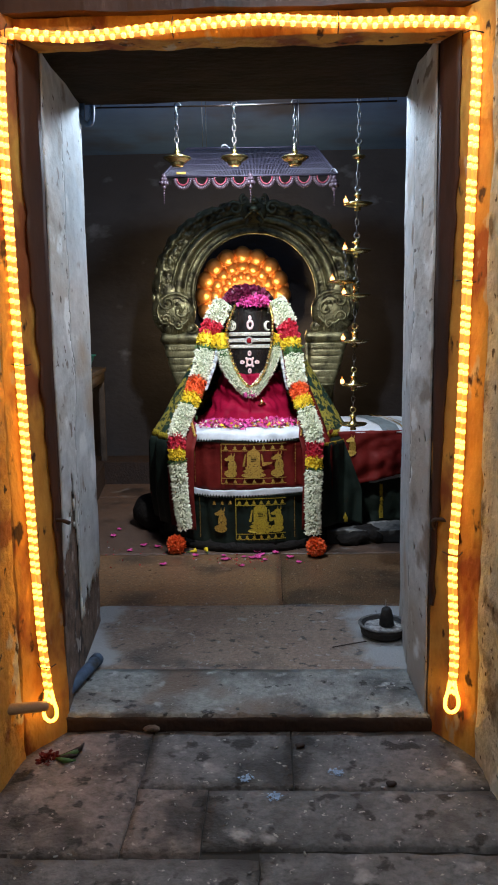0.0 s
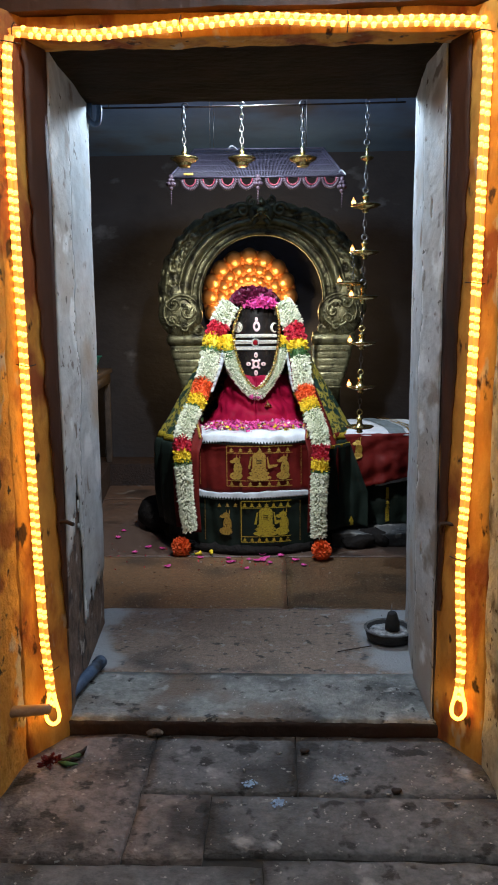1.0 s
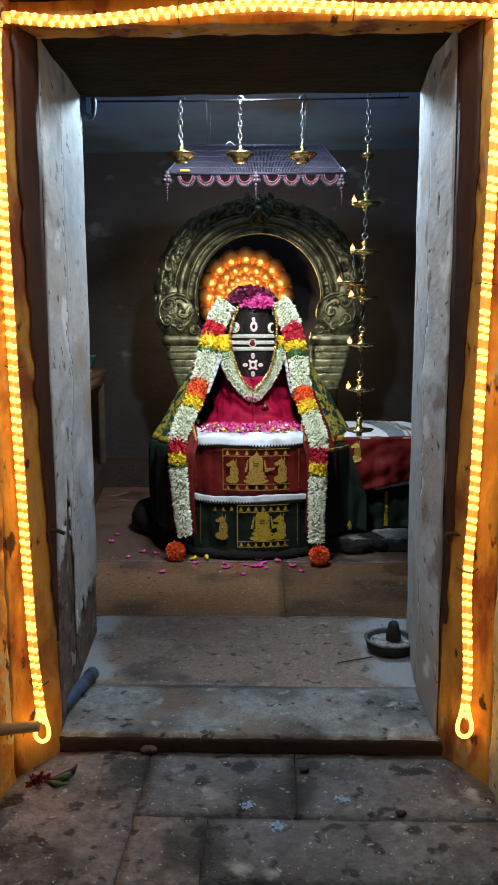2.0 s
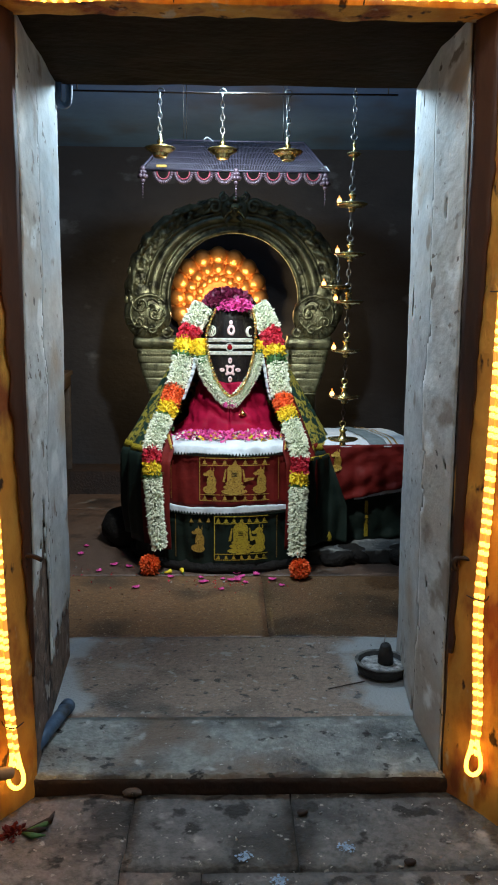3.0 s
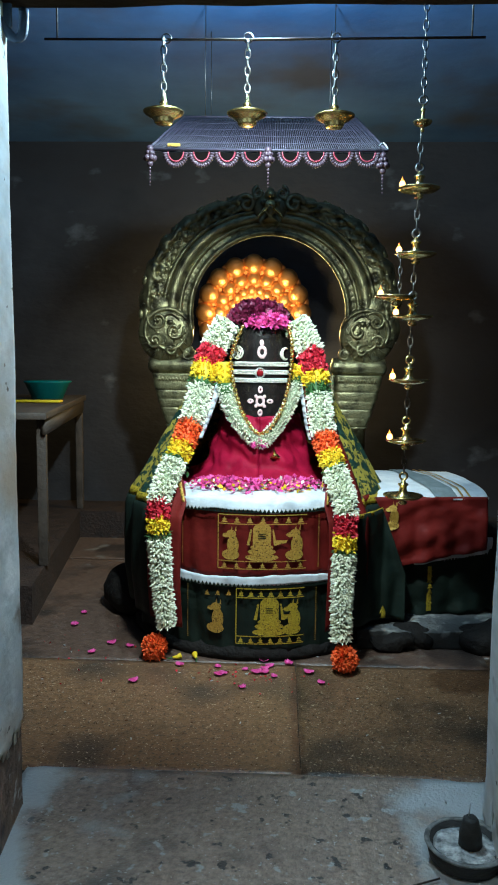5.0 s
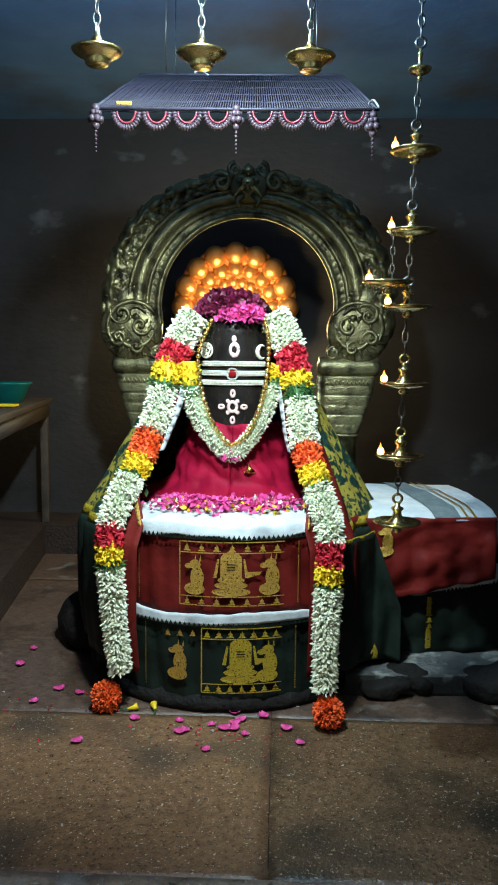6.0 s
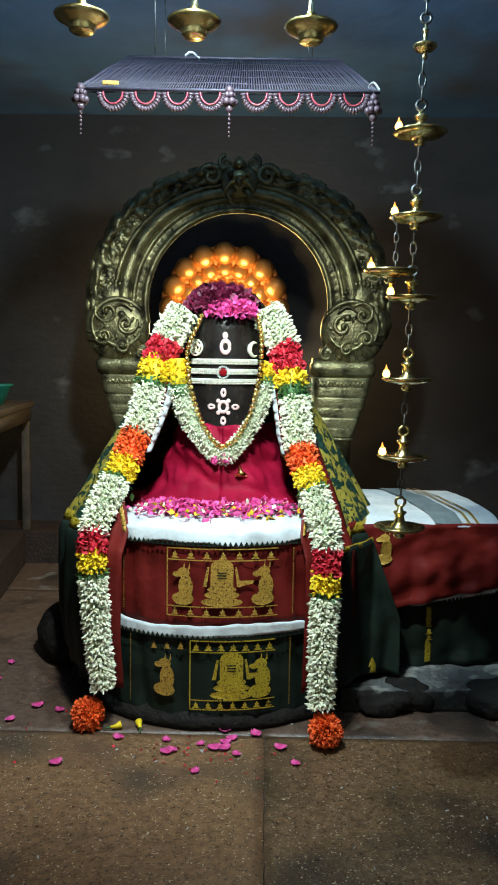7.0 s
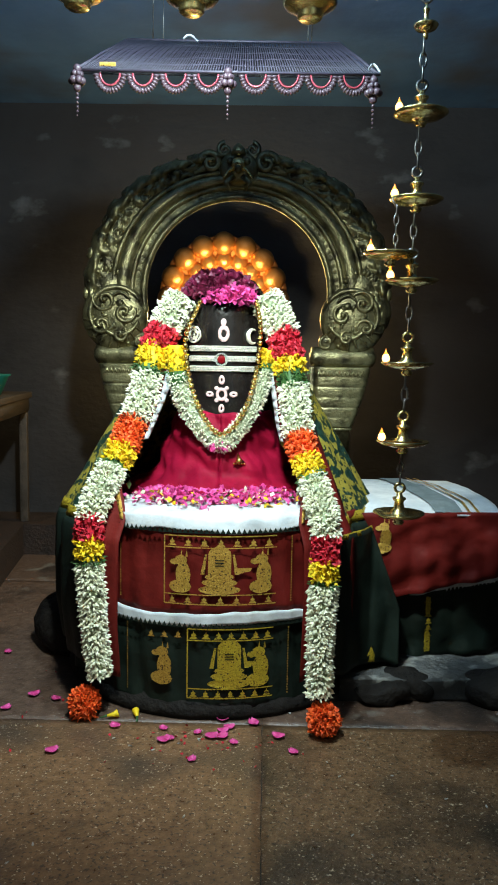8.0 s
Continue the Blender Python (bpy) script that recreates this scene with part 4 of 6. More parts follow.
# garlands
def garland(name, path, runs, radius, label, seed):
    path = smooth_path(path, 0.01)
    g = empty(name, label, "garland", "garlands on the statue", at=path[0])
    inner = [p - g.location for p in path]
    for k, (a, b, kind) in enumerate(runs):
        core = bmesh.new()
        cut = inner[int(a * (len(inner) - 1)):int(b * (len(inner) - 1)) + 2]
        tube(core, cut, [radius * (1.16 - 0.55 * (a + (b - a) * q / max(1, len(cut) - 1))) * 0.74 for q in range(len(cut))], 10)
        part("core", core, {"white": "bud_core", "green": "green_leaf"}.get(kind, kind + "_flower"), g)
        if kind == "white":
            flower_run("white_section", inner, a, b, radius, "white_flower", g, 15000, radius * 0.4, radius * 0.1, 0.8, seed + k)
        elif kind == "red":
            flower_run("red_section", inner, a, b, radius, "red_flower", g, 12000, radius * 0.38, radius * 0.21, 0.3, seed + k, lean=0.6)
        elif kind == "green":
            flower_run("green_section", inner, a, b, radius * 1.05, "green_leaf", g, 9000, radius * 0.5, radius * 0.06, 0.6, seed + k, lean=0.5)
        else:
            flower_run(kind + "_section", inner, a, b, radius * 1.04, kind + "_flower", g, 12000, radius * 0.36, radius * 0.13, 0.45, seed + k, lean=0.5)
    return g


GL = [(-0.205, 4.3, 1.368), (-0.245, 4.28, 1.305), (-0.28, 4.25, 1.221), (-0.303, 4.21, 1.142), (-0.318, 4.17, 1.046), (-0.345, 4.11, 0.944), (-0.375, 4.04, 0.848), (-0.417, 3.95, 0.75), (-0.44, 3.9, 0.678), (-0.446, 3.875, 0.603), (-0.443, 3.87, 0.515), (-0.435, 3.87, 0.408), (-0.427, 3.87, 0.299), (-0.41, 3.87, 0.155)]
GR = [(0.083, 4.3, 1.37), (0.124, 4.28, 1.306), (0.153, 4.25, 1.228), (0.171, 4.21, 1.14), (0.187, 4.17, 1.036), (0.199, 4.11, 0.926), (0.224, 4.04, 0.841), (0.262, 3.94, 0.729), (0.28, 3.88, 0.67), (0.283, 3.85, 0.59), (0.278, 3.83, 0.507), (0.274, 3.82, 0.405), (0.271, 3.81, 0.285), (0.271, 3.8, 0.138)]


def runs_by_height(path, marks):
    """Turns (height, kind) marks into fractions of the path's length."""
    p = smooth_path(path, 0.01)
    cum = [0.0]
    for a, b in zip(p, p[1:]):
        cum.append(cum[-1] + (b - a).length)

    def frac(z):
        i = min(range(len(p)), key=lambda k: abs(p[k].z - z))
        return cum[i] / cum[-1]
    out = []
    for (za, kind), (zb, _) in zip(marks, marks[1:]):
        out.append((frac(za), frac(zb), kind))
    return out


LM = [(1.38, "white"), (1.257, "red"), (1.182, "yellow"), (1.128, "green"), (1.103, "white"), (0.94, "orange"), (0.862, "yellow"), (0.814, "green"), (0.8, "white"), (0.652, "red"), (0.592, "yellow"), (0.535, "green"), (0.51, "white"), (0.15, "")]
RM = [(1.38, "white"), (1.24, "red"), (1.155, "yellow"), (1.105, "green"), (1.065, "white"), (0.908, "orange"), (0.838, "yellow"), (0.789, "green"), (0.774, "white"), (0.622, "red"), (0.545, "yellow"), (0.495, "green"), (0.475, "white"), (0.13, "")]
garland("flower_garland", GL, runs_by_height(GL, LM), 0.051, "long garland of white buds, red roses and marigolds", 10)
garland("flower_garland", GR, runs_by_height(GR, RM), 0.051, "long garland of white buds, red roses and marigolds", 40)
GV = [(-0.221, 4.22, 1.195), (-0.214, 4.21, 1.095), (-0.186, 4.2, 1.01), (-0.14, 4.19, 0.932), (-0.086, 4.182, 0.876), (-0.056, 4.18, 0.862), (-0.028, 4.182, 0.882), (0.028, 4.195, 0.952), (0.08, 4.21, 1.06), (0.102, 4.22, 1.185)]
garland("flower_necklace", GV, [(0.0, 0.1, "yellow"), (0.08, 0.16, "green"), (0.12, 0.9, "white"), (0.88, 0.93, "green"), (0.92, 1.0, "yellow")], 0.034, "short necklace garland of white buds", 70)

for (x, y, z), mat, lab in (((-0.458, 3.86, 0.075), "orange_flower", "orange-red marigold pompom at the garland's end"), ((0.285, 3.775, 0.08), "orange_flower", "orange marigold pompom at the garland's end")):
    rng = np.random.default_rng(int(1000 * z))
    d = rng.normal(size=(900, 3))
    d /= np.linalg.norm(d, axis=1, keepdims=True)
    c = d * rng.uniform(0.03, 0.042, (900, 1))
    v, f = bud_cloud(c, d + rng.normal(size=(900, 3)) * 0.5, 0.017, 0.006, 0.35, rng)
    ob = raw("marigold_pompom", v, f, mat)
    ob.location = (x, y, z)
    tagged(ob, lab, "flower", "marigold pompoms")
    if x < 0:
        strands = bmesh.new()
        rnd = random.Random(3)
        for k in range(40):
            q, e = rnd.uniform(0, 6.28), rnd.uniform(0.02, 0.04)
            end = Vector((e * math.cos(q) * 1.3, e * math.sin(q) - 0.012, -0.046 + rnd.uniform(0, 0.008)))
            tube(strands, [Vector((e * 0.4 * math.cos(q), e * 0.4 * math.sin(q), 0.0)), end * 0.6 + Vector((0, -0.012, -0.005)), end], [0.002, 0.0018, 0.001], 4)
        tagged(part("strand_fringe", strands, "orange_flower", ob, "thin orange-red strands"), kind="stuff")

# white lining that shows along the inner edge of the drape
for line, dx in ((GL, 1), (GR, -1)):
    run = [p for p in smooth_path(line, 0.01) if 0.88 < p.z < 1.12]

    def lining(u, v):
        p = run[min(len(run) - 1, int(v * (len(run) - 1)))]
        return p + Vector((dx * (0.056 + (0.022 - 0.008 * v) * u - 0.004 * v), 0.012 + 0.015 * u, 0))

    part("white_lining", under(grid_sheet(bmesh.new(), lining, 2, 30, 0.003)), "white_cotton", drape, "white lining")
    part("red_piping", under(grid_sheet(bmesh.new(), lambda u, v: lining(0.05 - 0.4 * u, v) + Vector((0, -0.006, 0)), 1, 30, 0.004)), "maroon_silk", drape, "maroon piping")

# gold bead chain
BD = smooth_path([(-0.14, 4.25, 1.349), (-0.185, 4.2, 1.222), (-0.172, 4.185, 1.105), (-0.137, 4.172, 0.995), (-0.088, 4.16, 0.917), (-0.055, 4.158, 0.9), (-0.01, 4.16, 0.93), (0.036, 4.172, 1.02), (0.064, 4.185, 1.148), (0.07, 4.2, 1.265), (0.054, 4.25, 1.352)], 0.0165)
chain_ob = empty("bead_chain", "chain of round gold beads hung on the statue", "necklace", at=BD[0])
first = None
for p in BD:
    if first is None:
        first = part("bead", ball(bmesh.new(), (0, 0, 0), 0.0092, 10, 7), "gold", chain_ob)
        bead = first
    else:
        bead = new("bead", first.data)
        bead.parent = chain_ob
    bead.location = p - BD[0]


def petal_heap(name, centre, radii, n, mat, seed, length, width, label, cat, lift=1.0):
    rng = np.random.default_rng(seed)
    d = rng.normal(size=(n, 3))
    d[:, 2] = np.abs(d[:, 2]) * lift
    d /= np.linalg.norm(d, axis=1, keepdims=True)
    c = d * np.array(radii) * rng.uniform(0.6, 1.0, (n, 1))
    v, f = bud_cloud(c, d + rng.normal(size=(n, 3)) * 0.7, length, width, 0.15, rng)
    ob = raw(name, v, f, mat)
    ob.location = centre
    return tagged(ob, label, cat, kind="stuff")


# pendants below the necklace
petal_heap("pendant_flower", (-0.062, 4.165, 0.85), (0.024, 0.016, 0.02), 40, "magenta_petal", 21, 0.022, 0.01, "small pink blossom at the necklace's end", "flowers", 0.4)
bm = bmesh.new()
tube(bm, [(0, 0, 0.03), (0.004, -0.004, 0.012), (0.006, -0.006, 0.0)], [0.003, 0.008, 0.02], 10)
for k in range(5):
    ball(bm, (-0.012 + 0.009 * k, -0.01, -0.004), 0.0045, 6, 5)
ob = part("gold_pendant", bm, "gold")
ob.location = (0.0, 4.185, 0.8)
tagged(ob, "small gold pendant lying on the fuchsia silk", "pendant")

petal_heap("flower_crown", (-0.075, 4.33, 1.37), (0.128, 0.09, 0.092), 1300, "dark_magenta_petal", 3, 0.024, 0.0125, "heap of dark magenta petals on the statue's head", "flowers")
petal_heap("flower_crown_front", (-0.035, 4.262, 1.352), (0.085, 0.045, 0.05), 560, "magenta_petal", 4, 0.022, 0.011, "bright magenta petals on the statue's head", "flowers")
rng = np.random.default_rng(9)
for mat, n, lab in (("magenta_petal", 1300, "scattered magenta rose petals on the white cloth"), ("yellow_flower", 75, "scattered yellow petals on the white cloth"), ("white_flower", 75, "scattered white buds on the white cloth"), ("green_leaf", 16, "scattered green leaves on the white cloth")):
    a = rng.uniform(-0.7, 0.7, n)
    a += 0.08 * np.sin(9 * a)
    r = rng.uniform(0.28, 0.43, n) + 0.05 * rng.random(n) ** 3 if mat == "magenta_petal" else rng.uniform(0.34, 0.48, n)
    c = np.stack([r * np.sin(a), -r * np.cos(a), rng.uniform(0.0, 0.03, n)], axis=1)
    v, f = bud_cloud(c, rng.normal(size=(n, 3)) * (1, 1, 0.45), 0.024, 0.009, 0.15, rng)
    ob = raw("loose_petals", v, f, mat)
    ob.location = (CX, CY, 0.69)
    tagged(ob, lab, "petals", kind="stuff")

# ---- spout of the pedestal, under its own cloths ----
spout = empty("draped_spout", "stone spout of the pedestal under white, maroon and green cloths", "spout", at=(0.9, 4.5, FLOOR))


def spout_y(x, v, out):
    """How far forward the hanging cloth lies, with its folds."""
    return 4.2 + 0.1 * (x - 0.5) - out + (0.012 * math.sin(x * 31 + 3 * v) + 0.007 * math.sin(x * 73 + 1)) * v + 0.018 * noise.noise(Vector((x * 8 + 3 * v, v * 4, 5))) + 0.007 * noise.noise(Vector((x * 20, v * 14, 8)))


def spout_sheet(z_top, z_low_a, z_low_b, out, x0, x1, nz=16):
    def fn(u, v):
        x = x0 + (x1 - x0) * u
        z_low = z_low_a + (z_low_b - z_low_a) * (x - 0.5) / 0.45
        return Vector((x - 0.9, spout_y(x, v, out) - 4.5, z_top - (z_top - z_low) * v - FLOOR))
    return grid_sheet(bmesh.new(), fn, 60, nz, 0.006)


bm = box(bmesh.new(), 0.35 - 0.9, 0.88 - 0.9, 4.36 - 4.5, 4.8 - 4.5, 0.0, 0.62, 0.02)
box(bm, 0.87 - 0.9, 1.4 - 0.9, 4.38 - 4.5, 4.78 - 4.5, 0.0, 0.41, 0.02)
part("body", bm, "dark_base", spout, "black stone body")
part("maroon_cloth", spout_sheet(0.64, 0.325, 0.42, 0.04, 0.4, 0.915), "maroon_silk", spout, "maroon silk cloth")
part("green_cloth", spout_sheet(0.43, 0.075, 0.115, -0.03, 0.4, 1.42), "green_silk", spout, "dark green silk cloth")
part("white_edge", spout_sheet(0.45, 0.31, 0.385, -0.016, 0.62, 0.96, 3), "white_cotton", spout, "white cotton edge")


def spout_top(u, v):
    x = 0.36 + (0.56 - 0.05 * v) * u
    y0, y1 = 4.158 + 0.1 * (x - 0.5), 4.8
    z = 0.655 + 0.012 * math.sin(math.pi * v) + 0.004 * noise.noise(Vector((x * 8, v * 6, 1))) - 0.022 * max(0, 1 - v * 9)
    return Vector((x - 0.9, y0 + (y1 - y0) * v - 4.5, z - FLOOR))


part("white_cloth", grid_sheet(bmesh.new(), spout_top, 60, 20, 0.008), "white_cotton", spout, "white cotton cloth")
bm = bmesh.new()
for xx, sl in ((0.62, 0.18),):
    grid_sheet(bm, lambda u, v: spout_top((xx + 0.1 * u + sl * (0.6 - v) * 0.6 - 0.36) / (0.56 - 0.05 * v), v) + Vector((0, 0, 0.006)), 2, 16)
part("blue_stripe", bm, "slate_stripe", spout, "blue-grey woven stripe")
bm = bmesh.new()
for xx in (0.74, 0.77):
    grid_sheet(bm, lambda u, v: spout_top((xx + 0.009 * u + 0.18 * (0.6 - v) * 0.6 - 0.36) / (0.56 - 0.05 * v), v) + Vector((0, 0, 0.007)), 1, 16)
part("gold_stripe", bm, "old_gold_thread", spout, "gold woven stripes")
bm = bmesh.new()
for k in range(14):
    x = 0.74 + 0.2 * k / 14
    y = 4.2 + 0.1 * (x - 0.5) - 0.01
    bm.faces.new([bm.verts.new(Vector((x + dx - 0.9, y - 4.5, z - FLOOR))) for dx, z in ((0.0, 0.372 + 0.16 * (x - 0.74)), (0.007, 0.35 + 0.16 * (x - 0.74)), (0.014, 0.372 + 0.16 * (x - 0.74)))])
part("toothed_border", bm, "white_cotton", spout, "white woven teeth", smooth=False)
for xx, kind in ((0.505, "bull"), (0.69, "bells"), (0.99, "bells")):
    bm = bmesh.new()
    shapes = seated_bull(xx, 0.5, 1.05) if kind == "bull" else [q for k in range(8) for q in bell(xx, 0.13 + 0.024 * k, 0.02)] + [[(xx - 0.011, 0.12), (xx + 0.011, 0.12), (xx + 0.008, 0.32), (xx - 0.008, 0.32)]]
    for shape in shapes:
        bm.faces.new([bm.verts.new(Vector((x - 0.9, (spout_y(x, (0.64 - z) / 0.3, 0.04) if kind == "bull" else spout_y(x, (0.43 - z) / 0.35, -0.03)) - 0.012 - 4.5, z - FLOOR))) for x, z in shape])
    part("gold_figure", bm, "gold_thread" if kind == "bells" else "old_gold_thread", spout, "gold woven figure", smooth=False)
bm = bmesh.new()
slab_wall(bm, [(0.36, 4.02), (0.95, 4.05), (1.4, 4.12), (1.4, 4.85), (0.36, 4.85)], 0.0, 0.075, 2)
bmesh.ops.subdivide_edges(bm, edges=bm.edges[:], cuts=6, use_grid_fill=True)
bmesh.ops.translate(bm, vec=(-0.9, -4.5, 0), verts=bm.verts[:])
part("stone_step", roughen(bm, 0.012, 9), "base_stone", spout, "rough grey stone step")
for k, (x, y, rx, ry, rz) in enumerate(((0.5, 4.03, 0.1, 0.06, 0.04), (0.6, 4.09, 0.1, 0.07, 0.05), (0.93, 4.05, 0.15, 0.09, 0.07))):
    bm = roughen(roughen(ball(bmesh.new(), (0, 0, 0.02), (rx, ry, rz), 32, 20), 0.022, 9, k), 0.009, 34, k)
    ob = part("dark_lump", bm, "dark_base")
    ob.location = (x, y, FLOOR + rz * 0.4)
    tagged(ob, "low dark rough stone beside the pedestal", "stone", "loose dark stones")
# black lump standing in for the shadow left of the pedestal's foot
bm = lathe(bmesh.new(), [(0.2, 0.0), (0.24, 0.04), (0.245, 0.1), (0.22, 0.16), (0.16, 0.18)], (0, 0, 0), 32)
ob = part("dark_lump", roughen(bm, 0.012, 7), "dark_base")
ob.location = (-0.56, 4.52, FLOOR)
tagged(ob, "black rounded lump in place of the shadow beside the pedestal's foot", "stone")

# ---- brass back plate ----
AX, AY, AZ = -0.04, 4.985, 1.44
plate = empty("arch_back_plate", "tall embossed brass arch standing behind the statue", "back plate", at=(AX, AY, FLOOR))


def on_plate(bm):
    bmesh.ops.translate(bm, vec=(-AX, -AY, -FLOOR), verts=bm.verts[:])
    return bm


def arch_xz(r, a):
    """A point at radius r of the arch; its outer part is a little flattened on top."""
    k = 1 - 0.11 * max(0.0, (r - 0.41) / 0.28) * max(0.0, math.sin(a)) ** 2
    return AX + r * math.cos(a), AZ + r * math.sin(a) * k


def relief(r, a, d):
    x, z = arch_xz(r, a)
    return Vector((x, AY - d, z))


RP = [(r if r < 0.555 else 0.555 + (r - 0.555) * 0.72, d) for r, d in [(0.44, 0.004), (0.412, 0.02), (0.4, 0.034), (0.408, 0.042), (0.416, 0.03), (0.452, 0.026), (0.459, 0.04), (0.467, 0.028), (0.476, 0.03), (0.49, 0.042), (0.505, 0.046), (0.52, 0.042), (0.534, 0.028), (0.543, 0.042), (0.552, 0.028), (0.58, 0.03), (0.61, 0.034), (0.64, 0.03), (0.655, 0.045), (0.668, 0.045), (0.69, 0.01), (0.7, -0.02)]]
S0, S1 = radians(-12), radians(192)


def arch_fn(u, v):
    a = S0 + (S1 - S0) * u
    f = v * (len(RP) - 1)
    i = min(int(f), len(RP) - 2)
    r = RP[i][0] + (RP[i + 1][0] - RP[i][0]) * (f - i)
    d = RP[i][1] + (RP[i + 1][1] - RP[i][1]) * (f - i)
    if r > 0.632:
        r += (0.022 * abs(math.sin(a * 13)) + 0.012 * noise.noise(Vector((a * 14, 3, 3)))) * min(1, (r - 0.632) / 0.022)
    if 0.555 < r < 0.65:
        w = min(1.0, (r - 0.555) / 0.015, (0.65 - r) / 0.015)
        d += w * (0.02 * abs(noise.noise(Vector((a * 9, r * 22, 1)))) + 0.014 * noise.noise(Vector((a * 24, r * 52, 4))) + 0.006 * math.sin(a * 52 + r * 120))
    if 0.418 < r < 0.45:
        d += 0.005 * abs(math.sin(a * 46)) * math.sin((r - 0.418) / 0.032 * math.pi)
    return relief(r, a, d)


part("arch_band", on_plate(grid_sheet(bmesh.new(), arch_fn, 260, 48, 0.008)), "brass", plate, "embossed dull brass band")
for row, rr, cnt, size in (("inner", 0.434, 104, 0.009),):
    bm = bmesh.new()
    for k in range(cnt):
        a = S0 + (S1 - S0) * (k + 0.5) / cnt
        ball(bm, relief(rr, a, 0.03), (size, size * 0.8, size), 6, 5)
    tagged(part("bead_row", on_plate(bm), "brass", plate), kind="stuff")


def scroll(bm, c, size, turn, hand, wire):
    pts = []
    for k in range(22):
        t = k / 21
        r = size * (1 - 0.85 * t)
        q = turn + hand * t * 8.5
        pts.append(c + Vector((r * math.cos(q), -0.012 * t, r * math.sin(q))))
    tube(bm, pts, [wire * (1.15 - 0.5 * k / 21) for k in range(22)], 6)


for k in range(26):
    a = radians(6 + 168 * k / 25)
    bm = bmesh.new()
    scroll(bm, relief(0.595 + 0.01 * math.sin(k * 1.9), a, 0.034), 0.028 + 0.006 * math.sin(k * 2.7), a + 1.2 + 0.5 * k, 1 if k % 3 else -1, 0.0075)
    part("scroll", on_plate(bm), "brass", plate)
leaves = bmesh.new()
for k in range(26):
    a = radians(6 + 168 * k / 25)
    for q in range(7):
        rr = 0.605 + 0.034 * math.cos(q * 0.9 + k)
        p = relief(rr, a + 0.058 * math.sin(q * 0.9 + k), 0.034)
        ball(leaves, p, (0.017, 0.009, 0.007), 8, 6, Matrix.Rotation(-a + q * 0.9 + k, 4, "Y"))
tagged(part("leaf_relief", on_plate(leaves), "brass", plate), kind="stuff")
for k in range(26):
    a = radians(0 + 180 * k / 25)
    bm = bmesh.new()
    c = relief(0.655, a, 0.005)
    tip = relief(0.685 + 0.012 * math.sin(k * 2.3), a + 0.03 * math.cos(k), 0.0)
    for q in (-0.5, 0.0, 0.5):
        ball(bm, c + (tip - c) * (0.35 - 0.3 * abs(q)) + Vector((0, -0.008 + 0.006 * abs(q), 0)), (0.029, 0.012, 0.014), 10, 6, Matrix.Rotation(-a + 1.57 + q * (1.0 + 0.5 * math.sin(k * 1.7)), 4, "Y"))
    part("flame_leaf", on_plate(bm), "brass", plate)
# crest on top of the arch
bm = bmesh.new()
top = relief(0.56, radians(90), 0.05)
ball(bm, top, (0.085, 0.04, 0.075), 16, 10)
for s in (-1, 1):
    ball(bm, top + Vector((s * 0.035, -0.035, 0.02)), 0.017, 10, 7)
    scroll(bm, top + Vector((s * 0.12, 0.0, 0.02)), 0.05, 1.57 - s * 1.57, s, 0.014)
    scroll(bm, top + Vector((s * 0.06, 0.0, 0.075)), 0.032, 1.57, -s, 0.01)
    tube(bm, [top + Vector((s * 0.02, -0.03, -0.04)), top + Vector((s * 0.05, -0.045, -0.07)), top + Vector((s * 0.03, -0.04, -0.1))], [0.014, 0.012, 0.005], 8)
tube(bm, [top + Vector((0, -0.02, 0.05)), top + Vector((0, -0.02, 0.075)), top + Vector((0, -0.015, 0.095))], [0.034, 0.026, 0.01], 10)
ball(bm, top + Vector((0, -0.05, -0.01)), (0.018, 0.02, 0.025), 10, 7)
part("crest", on_plate(bm), "brass", plate, "embossed brass crest")
bm = ball(bmesh.new(), top + Vector((0, -0.048, 0.005)), (0.03, 0.02, 0.03), 14, 9)
for s in (-1, 1):
    ridge_pts = [top + Vector((s * (0.012 + 0.05 * k / 8), -0.045, -0.01 - 0.045 * (k / 8) ** 2)) for k in range(9)]
    tube(bm, ridge_pts, [0.011 - 0.0008 * k for k in range(9)], 8)
ball(bm, top + Vector((0, -0.04, 0.06)), (0.014, 0.012, 0.02), 10, 7)
part("crest_jewel", on_plate(bm), "bright_brass", plate, "polished brass crest ornament")

def pilaster(name, rows, s, lo, hi):
    """A moulded pilaster from rows (height, inset at the inner edge, inset at the outer edge, depth)."""
    bm = bmesh.new()
    rings = []
    for z, i_in, i_out, d in rows:
        a, b = (lo + i_in, hi - i_out) if s > 0 else (lo + i_out, hi - i_in)
        c = min(0.02, d * 0.6)
        ring_pts = [(a, 0.02), (a, -d + c), (a + c * 0.3, -d + c * 0.3), (a + c, -d)]
        ring_pts += [(a + c + (b - a - 2 * c) * k / 12, -d - 0.004 * math.sin(math.pi * k / 12)) for k in range(1, 12)]
        ring_pts += [(b - c, -d), (b - c * 0.3, -d + c * 0.3), (b, -d + c), (b, 0.02)]
        rings.append([bm.verts.new((x, AY + y, z)) for x, y in ring_pts])
    for p, q in zip(rings, rings[1:]):
        for k in range(len(p)):
            m = (k + 1) % len(p)
            bm.faces.new((p[k], p[m], q[m], q[k]))
    bm.faces.new(rings[0][::-1])
    bm.faces.new(rings[-1])
    bmesh.ops.recalc_face_normals(bm, faces=bm.faces[:])
    return part(name, on_plate(bm), "brass", plate)


def ridge(bm, pts, wire, n=7):
    """A raised embossed line, thick in its middle."""
    k = len(pts) - 1
    tube(bm, pts, [wire * (0.35 + 0.65 * math.sin(math.pi * (0.12 + 0.8 * i / k))) for i in range(k + 1)], n)


